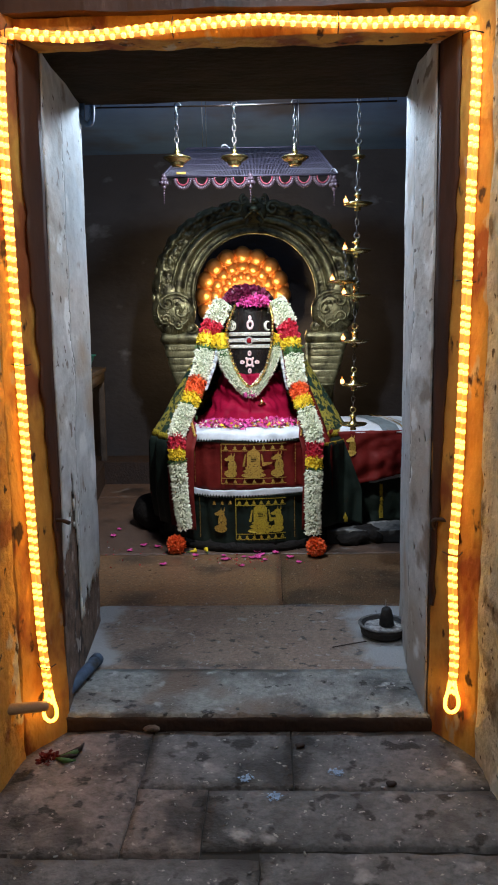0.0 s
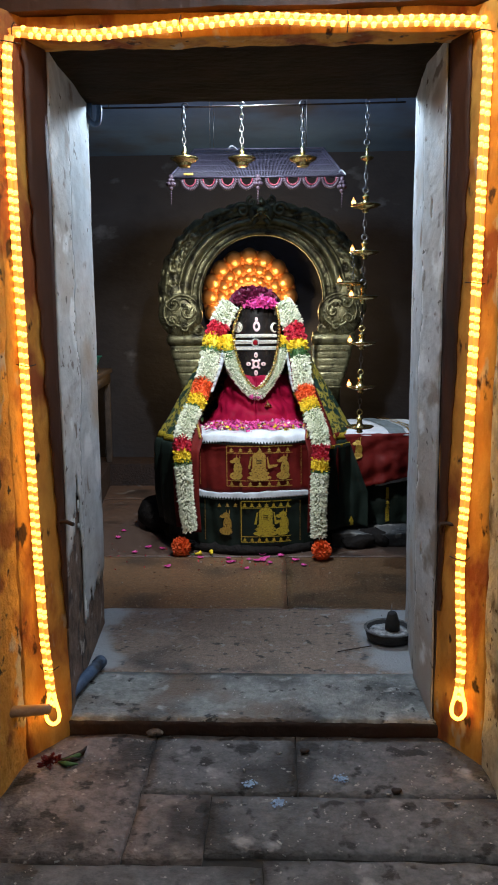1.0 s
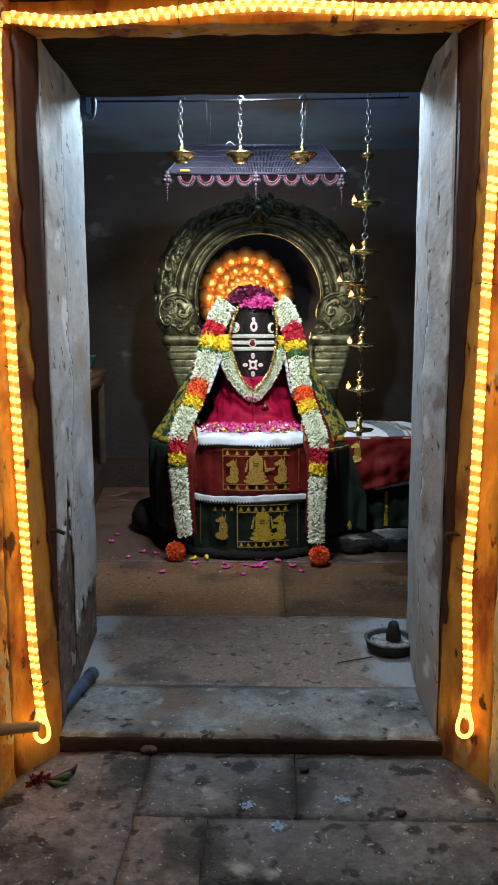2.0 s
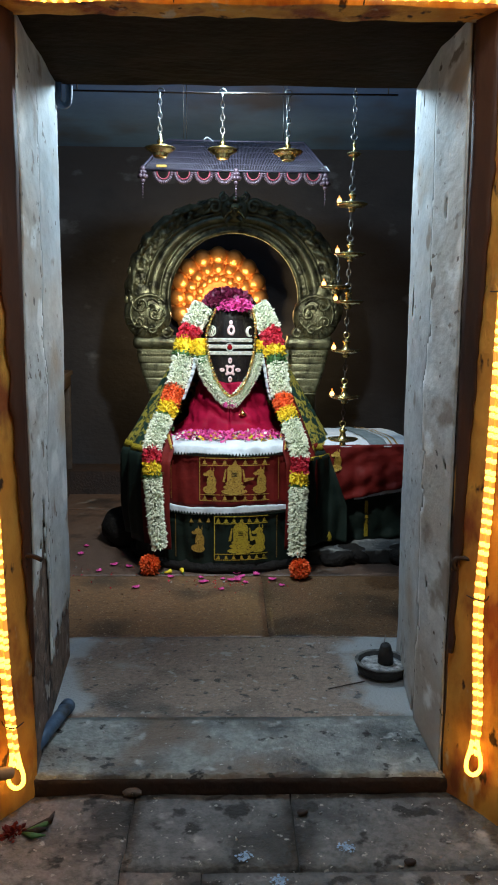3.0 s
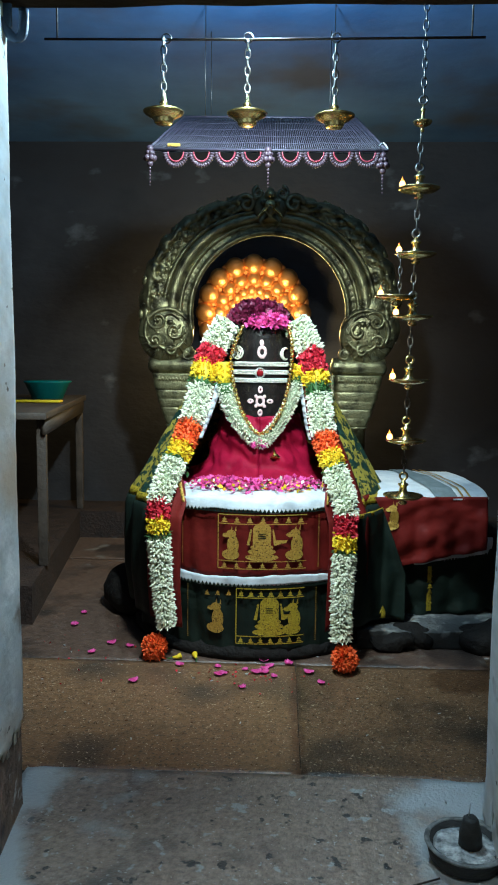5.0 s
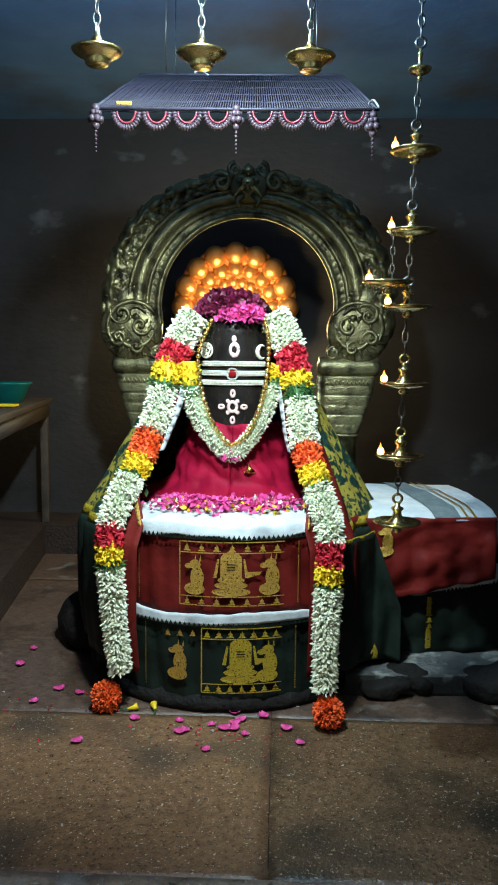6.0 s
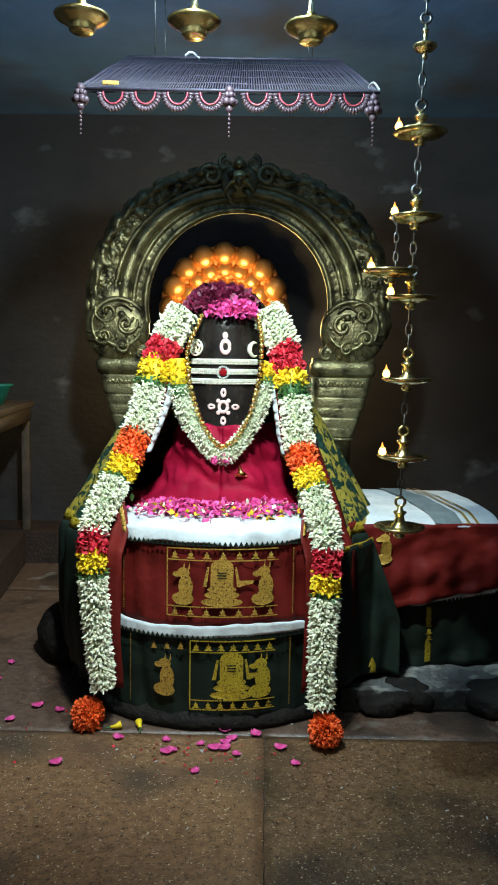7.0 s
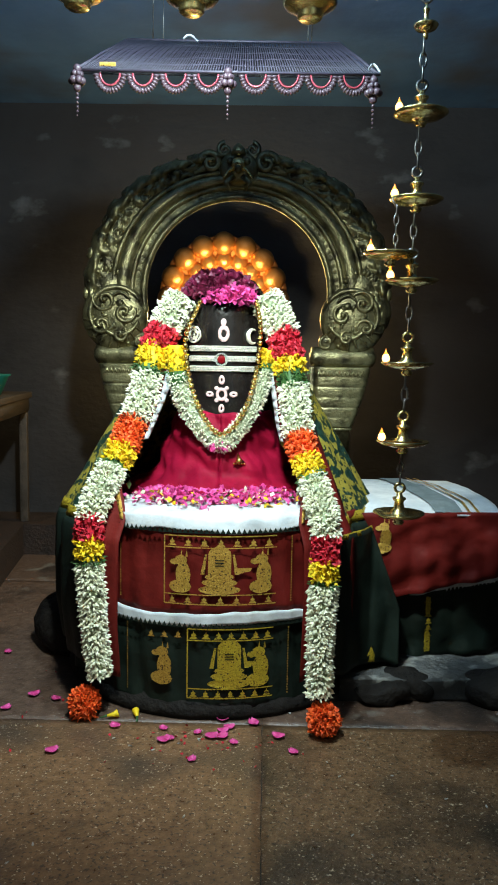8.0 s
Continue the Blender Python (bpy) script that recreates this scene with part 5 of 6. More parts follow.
for s, mx in ((-1, -0.575), (1, 0.47)):
    # scrolled beast head, kept to plain rounded forms
    bm = bmesh.new()
    c = Vector((mx, AY - 0.03, 1.335))

    def face(r, q, d=0.0):
        """A point on the domed boss at radius r (0 to 1) and angle q."""
        return c + Vector((s * 0.145 * r * math.cos(q), -0.05 * math.sqrt(max(0.0, 1 - min(1, r) ** 2)) - d, 0.15 * r * math.sin(q)))

    ball(bm, c, (0.145, 0.05, 0.15), 32, 20)
    ball(bm, c + Vector((0.03 * s, 0.005, 0.12)), (0.075, 0.03, 0.085), 16, 10)
    ball(bm, c + Vector((-0.1 * s, 0.005, -0.1)), (0.05, 0.03, 0.045), 14, 10)
    ridge(bm, [face(0.9 - 0.25 * k / 30, radians(150 - 190 * k / 30), 0.004) for k in range(31)], 0.013)
    ridge(bm, [face(0.75 - 0.4 * k / 30, radians(-170 + 150 * k / 30), 0.003) for k in range(31)], 0.011)
    for k in range(26):
        q, rr = k * 2.4, 0.25 + 0.7 * ((k * 7) % 26) / 26
        ball(bm, face(rr, q, -0.002), (0.017, 0.008, 0.008), 7, 5, Matrix.Rotation(q * 1.7, 4, "Y"))
    for cx0, cz0, size, turn, hand in ((0.25, 0.45, 0.055, 2.6, -s), (-0.35, 0.1, 0.05, 0.4, s), (0.35, -0.25, 0.04, 3.4, -s), (-0.2, -0.55, 0.032, 1.0, s)):
        p0 = c + Vector((s * 0.145 * cx0, -0.05 * math.sqrt(1 - cx0 ** 2 - cz0 ** 2) - 0.002, 0.15 * cz0))
        pts = []
        for k in range(26):
            t = k / 25
            rr = size * (1 - 0.86 * t)
            pts.append(p0 + Vector((rr * math.cos(turn + hand * t * 8), -0.012 * t, rr * math.sin(turn + hand * t * 8))))
        ridge(bm, pts, 0.0095)
        ball(bm, p0 + Vector((0, -0.014, 0)), size * 0.2, 8, 6)
    for k in range(9):
        q = radians(-160 + 145 * k / 8)
        ridge(bm, [face(0.58 + 0.36 * i / 6, q + 0.16 * i / 6, 0.003) for i in range(7)], 0.0065)
    for k in range(11):
        q = radians(30 + 130 * k / 10)
        p0 = c + Vector((0.03 * s + 0.08 * math.cos(q), -0.012, 0.115 + 0.09 * math.sin(q)))
        ball(bm, p0, (0.017, 0.01, 0.01), 8, 6, Matrix.Rotation(-q, 4, "Y"))
    ball(bm, c + Vector((-0.03 * s, -0.052, 0.055)), (0.018, 0.012, 0.015), 10, 7)
    ridge(bm, [c + Vector((s * (-0.075 + 0.09 * k / 10), -0.046, 0.07 + 0.03 * math.sin(math.pi * k / 10))) for k in range(11)], 0.008)
    scroll(bm, c + Vector((-0.115 * s, -0.012, -0.105)), 0.036, 0.5, s, 0.0085)
    part("beast_head", on_plate(bm), "brass", plate, "rounded scrollwork boss")
    lo, hi = (0.285, 0.575) if s > 0 else (-0.67, -0.385)
    pilaster("capital", [(1.13, 0.012, 0.012, 0.032), (1.142, 0.004, 0.004, 0.044), (1.155, 0.0, 0.0, 0.052), (1.185, 0.0, 0.0, 0.052), (1.195, 0.006, 0.006, 0.044), (1.215, 0.008, 0.008, 0.036)], s, lo, hi)
    rows = []
    for k in range(64):
        z = 0.86 + 0.27 * k / 63
        t = (z - 0.86) / 0.27
        out = 0.02 + 0.075 * (1 - t) ** 1.4
        groove = abs(math.sin((z - 0.86) * math.pi / 0.045)) ** 0.14
        rows.append((z, 0.022, out + 0.006 * (1 - groove), 0.035 + 0.006 * groove))
    pilaster("neck", rows, s, lo, hi)
    inner = lo + 0.012 if s > 0 else hi - 0.012
    part("side_strip", on_plate(box(bmesh.new(), inner - 0.011, inner + 0.011, AY - 0.03, AY + 0.01, 0.1, 1.128, 0.004)), "brass", plate)
    pilaster("shaft", [(0.6, 0.03, 0.1, 0.03), (0.845, 0.03, 0.1, 0.03), (0.85, 0.024, 0.092, 0.042), (0.859, 0.024, 0.092, 0.042)], s, lo, hi)
    pilaster("base", [(FLOOR, 0.0, 0.03, 0.05), (0.53, 0.0, 0.03, 0.05), (0.545, 0.02, 0.06, 0.042), (0.585, 0.02, 0.06, 0.046), (0.598, 0.03, 0.09, 0.032)], s, lo, hi)
    leafy = bmesh.new()
    x0, x1 = (lo + 0.035, hi - 0.05) if s > 0 else (lo + 0.05, hi - 0.035)
    for k in range(11):
        x = x0 + (x1 - x0) * (k + 0.5) / 11
        for dx, rot in ((-0.004, 0.5), (0.004, -0.5)):
            ball(leafy, (x + dx, AY - 0.043, 1.098), (0.005, 0.004, 0.015), 6, 5, Matrix.Rotation(rot, 4, "Y"))
    part("leaf_band", on_plate(leafy), "brass", plate)

# copper halo of bosses before the back wall
HX, HY, HZ = -0.157, 6.02, 1.5
halo = empty("copper_halo", "copper hood with rings of polished round bosses glowing in lamplight", "halo", at=(HX, HY, HZ))
bm = bmesh.new()


def halo_fn(u, v):
    a = 2 * math.pi * u
    r = 0.352 * v * (1 + 0.05 * abs(math.sin(a * 7)) * v)
    return Vector((r * math.cos(a), 0.03 - 0.05 * v * v, r * math.sin(a)))


grid_sheet(bm, halo_fn, 96, 10, 0.006)
part("hood", bm, "dull_copper", halo)
tube(bm2 := bmesh.new(), [Vector((0, 0.04, -0.1)), Vector((0, 0.06, -0.5)), Vector((0, 0.06, -HZ + FLOOR))], 0.014, 10)
part("stem", bm2, "brass", halo)
boss_mesh = None
for rr, cnt, size in ((0.315, 16, 0.066), (0.228, 16, 0.049), (0.15, 17, 0.032)):
    for k in range(cnt):
        a = 2 * math.pi * (k + 0.5 * (rr < 0.2)) / cnt
        if boss_mesh is None:
            ob = part("boss", ball(bmesh.new(), (0, 0, 0), 1.0, 20, 14), "copper", halo)
            boss_mesh = ob.data
        else:
            ob = new("boss", boss_mesh)
            ob.parent = halo
        ob.location = (rr * math.cos(a), 0.025 - 0.05 * (rr / 0.352) ** 2, rr * math.sin(a))
        ob.scale = (size, size * 0.75, size)


# ---- hanging lamps ----
def chain_links(bm, x, y, z0, z1, pitch=0.027, width=0.0075, wire=0.0024):
    n = max(1, round((z1 - z0) / pitch))
    step = (z1 - z0) / n
    for k in range(n):
        zc = z0 + step * (k + 0.5)
        pts = []
        for q in range(10):
            a = 2 * math.pi * q / 10
            w, h = width * math.cos(a), step * 0.62 * math.sin(a)
            pts.append(Vector((x + (w if k % 2 else w * 0.15), y + (w * 0.15 if k % 2 else w), zc + h)))
        tube(bm, pts, wire, 5, True)
    return bm


def ring(bm, x, y, z, r, wire, flat=True):
    tube(bm, [Vector((x + r * math.cos(q * 0.5236), y, z + r * math.sin(q * 0.5236))) for q in range(12)], wire, 6, True)
    return bm


ROD_Z, ROD_Y = 2.185, 3.42
rod = empty("hanging_rod", "thin iron rod hung under the ceiling", "rod", at=(-0.1, ROD_Y, ROD_Z))
part("bar", tube(bmesh.new(), [(-0.62, 0, 0), (0.0, 0, -0.004), (0.72, 0, 0)], 0.004, 8), "wire", rod)
for x in (-0.58, 0.68):
    part("hanger", tube(bmesh.new(), [(x, 0, 0), (x, 0, 2.62 - ROD_Z)], 0.003, 6), "iron", rod)

LAMP_PROFILE = [(r * 0.97, z * 1.4 - 0.004) for r, z in [(0.001, -0.02), (0.024, -0.0195), (0.03, -0.016), (0.03, -0.011), (0.036, -0.008), (0.05, -0.002), (0.06, 0.002), (0.064, 0.006), (0.06, 0.007), (0.045, 0.003), (0.018, 0.002), (0.012, 0.008), (0.011, 0.02), (0.014, 0.024), (0.008, 0.03), (0.006, 0.044), (0.001, 0.047)]]
for x, y, z, ch in ((-0.343, 3.36, 1.948, "iron"), (-0.093, 3.39, 1.952, "iron"), (0.174, 3.42, 1.954, "iron")):
    hl = empty("hanging_lamp", "small brass lamp dish on an iron chain", "lamp", "brass lamps on the rod", at=(x, y, z))
    part("dish", lathe(bmesh.new(), LAMP_PROFILE, (0, 0, 0), 32), "bright_brass", hl)
    bm = chain_links(bmesh.new(), 0, 0, 0.04, ROD_Z - z - 0.02, 0.025, 0.008, 0.0023)
    ring(bm, 0, ROD_Y - y, ROD_Z - z, 0.014, 0.0025)
    tube(bm, [Vector((0, 0, ROD_Z - z - 0.025)), Vector((0, (ROD_Y - y) * 0.7, ROD_Z - z - 0.01))], 0.003, 6)
    part("chain", bm, "iron", hl)

TX, TY = 0.466, 3.635
tiers = empty("tiered_oil_lamp", "brass oil lamp of seven dishes on a chain, small flames burning", "oil lamp", at=(TX, TY, 0.74))
DISH = [(0.001, -0.03), (0.012, -0.028), (0.016, -0.02), (0.01, -0.014), (0.03, -0.01), (0.058, -0.004), (0.07, 0.004), (0.069, 0.007), (0.05, 0.002), (0.024, 0.003), (0.022, 0.01), (0.015, 0.016), (0.012, 0.035), (0.018, 0.042), (0.018, 0.046), (0.009, 0.05), (0.007, 0.06), (0.001, 0.062)]
SMALL = [(r * 0.45, z) for r, z in DISH]


def flame(parent, at):
    x, y, z = at
    core = part("flame", lathe(bmesh.new(), [(0.0008, 0.0), (0.0078, 0.003), (0.0105, 0.009), (0.0085, 0.017), (0.005, 0.022)], at, 12), "flame", parent, "small oil flame")
    part("flame_tip", lathe(bmesh.new(), [(0.0052, 0.0215), (0.003, 0.027), (0.0012, 0.032), (0.0003, 0.036)], (x - 0.0005, y, z), 10), "flame_tip", core, "orange tip")
    return core


def tier(z, x, y, parent, profile, z_next, lit=True, top_ring=True):
    lz = z - parent.location.z
    lx, ly = x - parent.location.x, y - parent.location.y
    dish = part("dish", lathe(bmesh.new(), profile, (lx, ly, lz), 32), "bright_brass", parent)
    bm = ring(bmesh.new(), lx, ly, lz + 0.073, 0.013, 0.0042)
    part("hook_ring", bm, "bright_brass" if z < 1.2 else "iron", parent)
    part("chain", chain_links(bmesh.new(), lx, ly, lz + 0.085, z_next - parent.location.z, 0.03, 0.0085, 0.0026), "iron", parent)
    if lit:
        part("oil", lathe(bmesh.new(), [(0.022, 0.0), (0.05, 0.0015), (0.055, 0.003)], (lx, ly, lz + 0.0035), 20), "oil", parent)
        flame(parent, (lx - 0.058, ly - 0.008, lz + 0.006))


levels = [(0.74, False), (0.935, True), (1.145, True), (1.362, True), (1.57, True), (1.785, True), (2.0, False)]
for (z, lit), nxt in zip(levels, [l[0] - 0.03 for l in levels[1:]] + [2.62]):
    tier(z, TX + 0.002 + 0.0165 * (z - 1.26), TY, tiers, DISH if z < 1.9 else SMALL, nxt, lit)
side = empty("side_oil_lamp", "small brass oil lamp hooked below a dish of the tiered lamp", "oil lamp", at=(0.405, 3.595, 1.425))
part("dish", lathe(bmesh.new(), DISH[:10] + [(0.02, 0.004), (0.001, 0.006)], (0, 0, 0), 32), "bright_brass", side)
bm = chain_links(bmesh.new(), 0.012, 0.0, 0.005, 0.125, 0.022, 0.006, 0.002)
part("chain", bm, "iron", side)
tube(bm2 := bmesh.new(), [Vector((0.012, 0, 0.12)), Vector((0.0, 0.0, 0.14)), Vector((0.006, 0.02, 0.152))], 0.0025, 6)
part("hook", bm2, "iron", side)
flame(side, (-0.052, -0.005, 0.004))

bulb_ob = empty("led_bulb", "lit white globe bulb hung from the ceiling", "bulb", at=(-0.05, 3.47, 2.36))
part("globe", lathe(bmesh.new(), [(0.001, -0.036), (0.016, -0.032), (0.027, -0.02), (0.031, -0.004), (0.026, 0.014), (0.017, 0.028), (0.015, 0.034)], (0, 0, 0), 24), "led", bulb_ob, "glowing white globe")
part("cap", lathe(bmesh.new(), [(0.016, 0.034), (0.02, 0.036), (0.02, 0.075), (0.008, 0.085), (0.001, 0.086)], (0, 0, 0), 20), "white_plastic", bulb_ob)
part("cord", tube(bmesh.new(), [(0, 0, 0.085), (0.003, 0, 0.17), (0, 0, 0.26)], 0.003, 6), "wire", bulb_ob)
# housing and bracket added, out of view, to give the flood light a body
flood_body = empty("added_flood_case", "added housing for the flood light above the doorway, out of view", "flood lamp", at=(-0.07, 2.86, 2.19))
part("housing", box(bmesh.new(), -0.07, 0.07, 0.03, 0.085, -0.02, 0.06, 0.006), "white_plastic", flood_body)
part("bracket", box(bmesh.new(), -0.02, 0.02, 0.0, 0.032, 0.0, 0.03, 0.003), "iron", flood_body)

# ---- canopy ----
canopy = empty("hanging_canopy", "mauve lattice canopy with bead swags hung above the statue", "canopy", at=(-0.04, 4.1, 1.98))


def at_can(bm):
    bmesh.ops.translate(bm, vec=-canopy.location, verts=bm.verts[:])
    return bm


FL, FR, TL, TR = Vector((-0.485, 3.9, 1.985)), Vector((0.402, 3.9, 1.98)), Vector((-0.385, 4.2, 2.19)), Vector((0.31, 4.2, 2.185))
UL, UR = Vector((-0.385, 4.45, 2.2)), Vector((0.31, 4.45, 2.195))
part("front_bar", at_can(tube(bmesh.new(), [FL, FR], 0.0045, 8)), "lattice", canopy, "thin metal edge bar")
for a, b in ((TL, TR), (TL, UL), (TR, UR), (FL, TL), (FR, TR), (UL, UR)):
    part("frame_bar", at_can(tube(bmesh.new(), [a, b], 0.005, 6)), "lattice", canopy)


def lattice_panel(a, b, c, d, nu, nv):
    """Close slats from edge a-b up to edge c-d, tied by a few cross bars."""
    bm = bmesh.new()
    for i in range(nu + 1):
        u = i / nu
        tube(bm, [a.lerp(b, u), a.lerp(b, u).lerp(c.lerp(d, u), 0.5) + Vector((0, -0.004, 0.004 + 0.0015 * math.sin(i * 2.4))), c.lerp(d, u)], 0.0021, 4)
    for j in range(1, nv):
        v = j / nv
        tube(bm, [a.lerp(c, v).lerp(b.lerp(d, v), k / 24) + Vector((0, 0, -0.0015 * math.sin(k * 0.9 + j))) for k in range(25)], 0.0022, 5)
    return at_can(bm)


part("lattice_front", lattice_panel(FL, FR, TL, TR, 112, 5), "lattice", canopy, "mauve beaded lattice")
part("lattice_top", lattice_panel(TL, TR, UL, UR, 60, 3), "lattice", canopy, "mauve beaded lattice")
# near-black sheet behind the slats stands in for the canopy's shaded inside
cover = bmesh.new()
for a, b, c, d in ((FL, FR, TL, TR), (TL, TR, UL, UR)):
    off = Vector((0, 0.012, -0.008))
    cover.faces.new([cover.verts.new(p + off) for p in (a, b, d, c)])
part("shade_sheet", at_can(cover), "dark_base", canopy, "dark sheet in place of the shade inside the canopy", smooth=False)
for k in range(8):
    x0 = (-0.424 + 0.0955 * k) if k < 4 else (0.0 + 0.0945 * (k - 4))
    sw = tube(bmesh.new(), [(x0 + 0.045 - 0.04 * math.cos(math.pi * q / 60), 3.892, 1.972 - 0.047 * math.sin(math.pi * q / 60)) for q in range(61)], [0.004 + 0.0065 * abs(math.sin(math.pi * q / 4)) for q in range(61)], 8)
    rd = tube(bmesh.new(), [(x0 + 0.045 - 0.029 * math.cos(math.pi * q / 40), 3.89, 1.974 - 0.035 * math.sin(math.pi * q / 40)) for q in range(41)], [0.0018 + 0.002 * abs(math.sin(math.pi * q / 2.5)) for q in range(41)], 6)
    s = part("swag", at_can(sw), "lilac_bead", canopy, "lilac bead swag")
    part("red_lining", at_can(rd), "red_bead", s, "red beads")
for x, z in ((-0.475, 1.95), (-0.036, 1.945), (0.386, 1.925)):
    bm = bmesh.new()
    ball(bm, (x, 3.89, z + 0.035), 0.013, 8, 6)
    for k in range(6):
        q = k * 1.047
        ball(bm, (x + 0.016 * math.cos(q), 3.89 + 0.016 * math.sin(q), z), 0.011, 7, 5)
        ball(bm, (x + 0.011 * math.cos(q), 3.89 + 0.011 * math.sin(q), z + 0.019), 0.009, 7, 5)
    ball(bm, (x, 3.89, z - 0.018), 0.012, 8, 6)
    for k in range(6):
        ball(bm, (x, 3.89, z - 0.036 - 0.012 * k), 0.0055 - 0.0005 * k, 6, 5)
    tube(bm, [(x, 3.89, z + 0.03), (x, 3.9, 1.985)], 0.0025, 5)
    part("tassel", at_can(bm), "lilac_bead", canopy, "bead tassel")
for x, y in ((-0.3, 4.2), (0.22, 4.2), (-0.3, 4.45), (0.22, 4.45)):
    part("wire", at_can(tube(bmesh.new(), [(x, y, 2.188), (x, y, 2.62)], 0.002, 5)), "iron", canopy)

part("gold_plate", at_can(box(bmesh.new(), -0.41, -0.362, 3.888, 3.894, 1.992, 2.004, 0.002)), "old_gold_thread", canopy, "small yellow metal plate")
for x, z, w in ((0.37, 1.996, 0.035), (-0.2, 2.195, 0.05)):
    part("ribbon", at_can(grid_sheet(bmesh.new(), lambda u, v: Vector((x + w * u, 3.89 + (0.3 if z > 2.1 else 0.0) + 0.01 * v, z + 0.012 * math.sin(u * 4) - 0.005 * v)), 8, 2, 0.001)), "white_cotton", canopy, "scrap of white ribbon")

# ---- rope lights round the doorway ----
def rope_light(name, path, pitch, loop, seed, flip):
    pts = smooth_path(path, 0.004)
    rl = empty(name, "glowing amber rope light round the doorway", "rope light", "rope lights", at=pts[0])
    org = Vector(pts[0])
    for s in (-1, 1):
        off = Vector((0.0, 0.0, 0.007 * s)) if flip else Vector((0.0062 * s, 0, 0))
        part("tube", tube(bmesh.new(), [p - org + off for p in pts[::4]], 0.0065, 8), "rope", rl, "clear amber tube")
    part("wire", tube(bmesh.new(), [p - org + Vector((0, 0.006, 0)) for p in pts[::6]], 0.0022, 5), "wire", rl)
    acc, count, mesh = 0.0, 0, None
    for a, b in zip(pts, pts[1:]):
        acc += (b - a).length
        if acc >= pitch:
            acc -= pitch
            count += 1
            for s in (-1, 1):
                along = (b - a).normalized()
                off = (Vector((0, -0.001, 0.007 * s)) if flip else Vector((0.0062 * s, -0.001, 0))) + along * pitch * (0.5 if s > 0 else 0.0) * (1 if flip else 0.3)
                if mesh is None:
                    ob = part("bulb", ball(bmesh.new(), (0, 0, 0), (0.0098, 0.0075, 0.007) if flip else (0.007, 0.0075, 0.0098), 8, 6), "bulb", rl)
                    mesh = ob.data
                else:
                    ob = new("bulb", mesh)
                    ob.parent = rl
                ob.location = b - org + off
    if loop:
        e = pts[-1] - org
        shape = [(-0.006, 0.03), (-0.011, 0.0), (-0.018, -0.028), (-0.016, -0.052), (0.0, -0.064), (0.016, -0.052), (0.018, -0.028), (0.011, 0.0), (0.006, 0.03)]
        part("end_loop", tube(bmesh.new(), smooth_path([e + Vector((x, -0.003, z)) for x, z in shape], 0.005), 0.0052, 8), "bulb", rl, "glowing end loop")
    for k in range(3, len(pts) - 20, 52 if not flip else 61):
        p = pts[k] - org
        d = Vector((0, 0, 1)) if flip else Vector((1, 0, 0))
        part("tie_wire", tube(bmesh.new(), smooth_path([p + d * -0.026 + Vector((0, 0.012, 0.004)), p + d * -0.012 + Vector((0, -0.01, 0.002)), p + d * 0.012 + Vector((0, -0.01, -0.002)), p + d * 0.028 + Vector((0, 0.012, 0.002))], 0.004), 0.0016, 5), "wire", rl)
    return rl


rope_light("rope_light", [(0.566, 1.935, 1.925), (0.573, 1.93, 1.85), (0.57, 1.93, 1.66), (0.562, 1.935, 1.163), (0.556, 1.94, 0.8), (0.548, 1.945, 0.55), (0.557, 1.94, 0.3), (0.553, 1.94, 0.19)], 0.0255, True, 1, False)
rope_light("rope_light", [(-0.609, 1.935, 1.925), (-0.616, 1.93, 1.85), (-0.617, 1.93, 1.57), (-0.607, 1.93, 0.952), (-0.595, 1.935, 0.42), (-0.586, 1.935, 0.27), (-0.578, 1.935, 0.165)], 0.0255, True, 2, False)
rope_light("rope_light", [(-0.617, 1.955, 1.938), (-0.59, 1.96, 1.945), (-0.5, 1.962, 1.937), (-0.408, 1.962, 1.934), (-0.191, 1.962, 1.951), (0.009, 1.96, 1.963), (0.15, 1.96, 1.957), (0.293, 1.96, 1.949), (0.42, 1.962, 1.95), (0.55, 1.96, 1.944), (0.575, 1.955, 1.936)], 0.0255, False, 3, True)

# ---- small things by the door ----
tbl = empty("side_table", "worn dark wooden table against the wall", "table", at=(-1.16, 5.2, 0.2))
tbl.rotation_euler = (0, 0, radians(7.5))
part("tabletop", box(bmesh.new(), -0.75, 0.0, -0.75, 0.78, 0.715, 0.75, 0.006), "table_wood", tbl)
part("apron", box(bmesh.new(), -0.03, -0.012, -0.7, 0.73, 0.64, 0.714), "table_wood", tbl)
part("apron", box(bmesh.new(), -0.72, -0.03, 0.7, 0.718, 0.64, 0.714), "table_wood", tbl)
for x, y in ((-0.06, -0.68), (-0.06, 0.68), (-0.7, -0.68), (-0.7, 0.68)):
    part("leg", box(bmesh.new(), x, x + 0.045, y, y + 0.045, 0.0, 0.713, 0.004), "table_wood", tbl)
bm = lathe(bmesh.new(), [(0.09, 0.0), (0.13, 0.07), (0.142, 0.075), (0.142, 0.08), (0.128, 0.075), (0.088, 0.008), (0.001, 0.006)], (0, 0, 0), 36)
ob = part("plastic_basin", bm, "teal_plastic")
ob.location = (-1.375, 5.5, 0.951)
ob.scale = (1, 1, 1.35)
tagged(ob, "shallow teal plastic basin on the table", "basin")
ob = part("cloth_strip", roughen(box(bmesh.new(), -0.14, 0.14, -0.04, 0.04, 0.0, 0.014, 0.005), 0.004, 30), "yellow_flower")
ob.location = (-1.33, 5.15, 0.951)
tagged(ob, "folded yellow cloth on the table", "cloth")

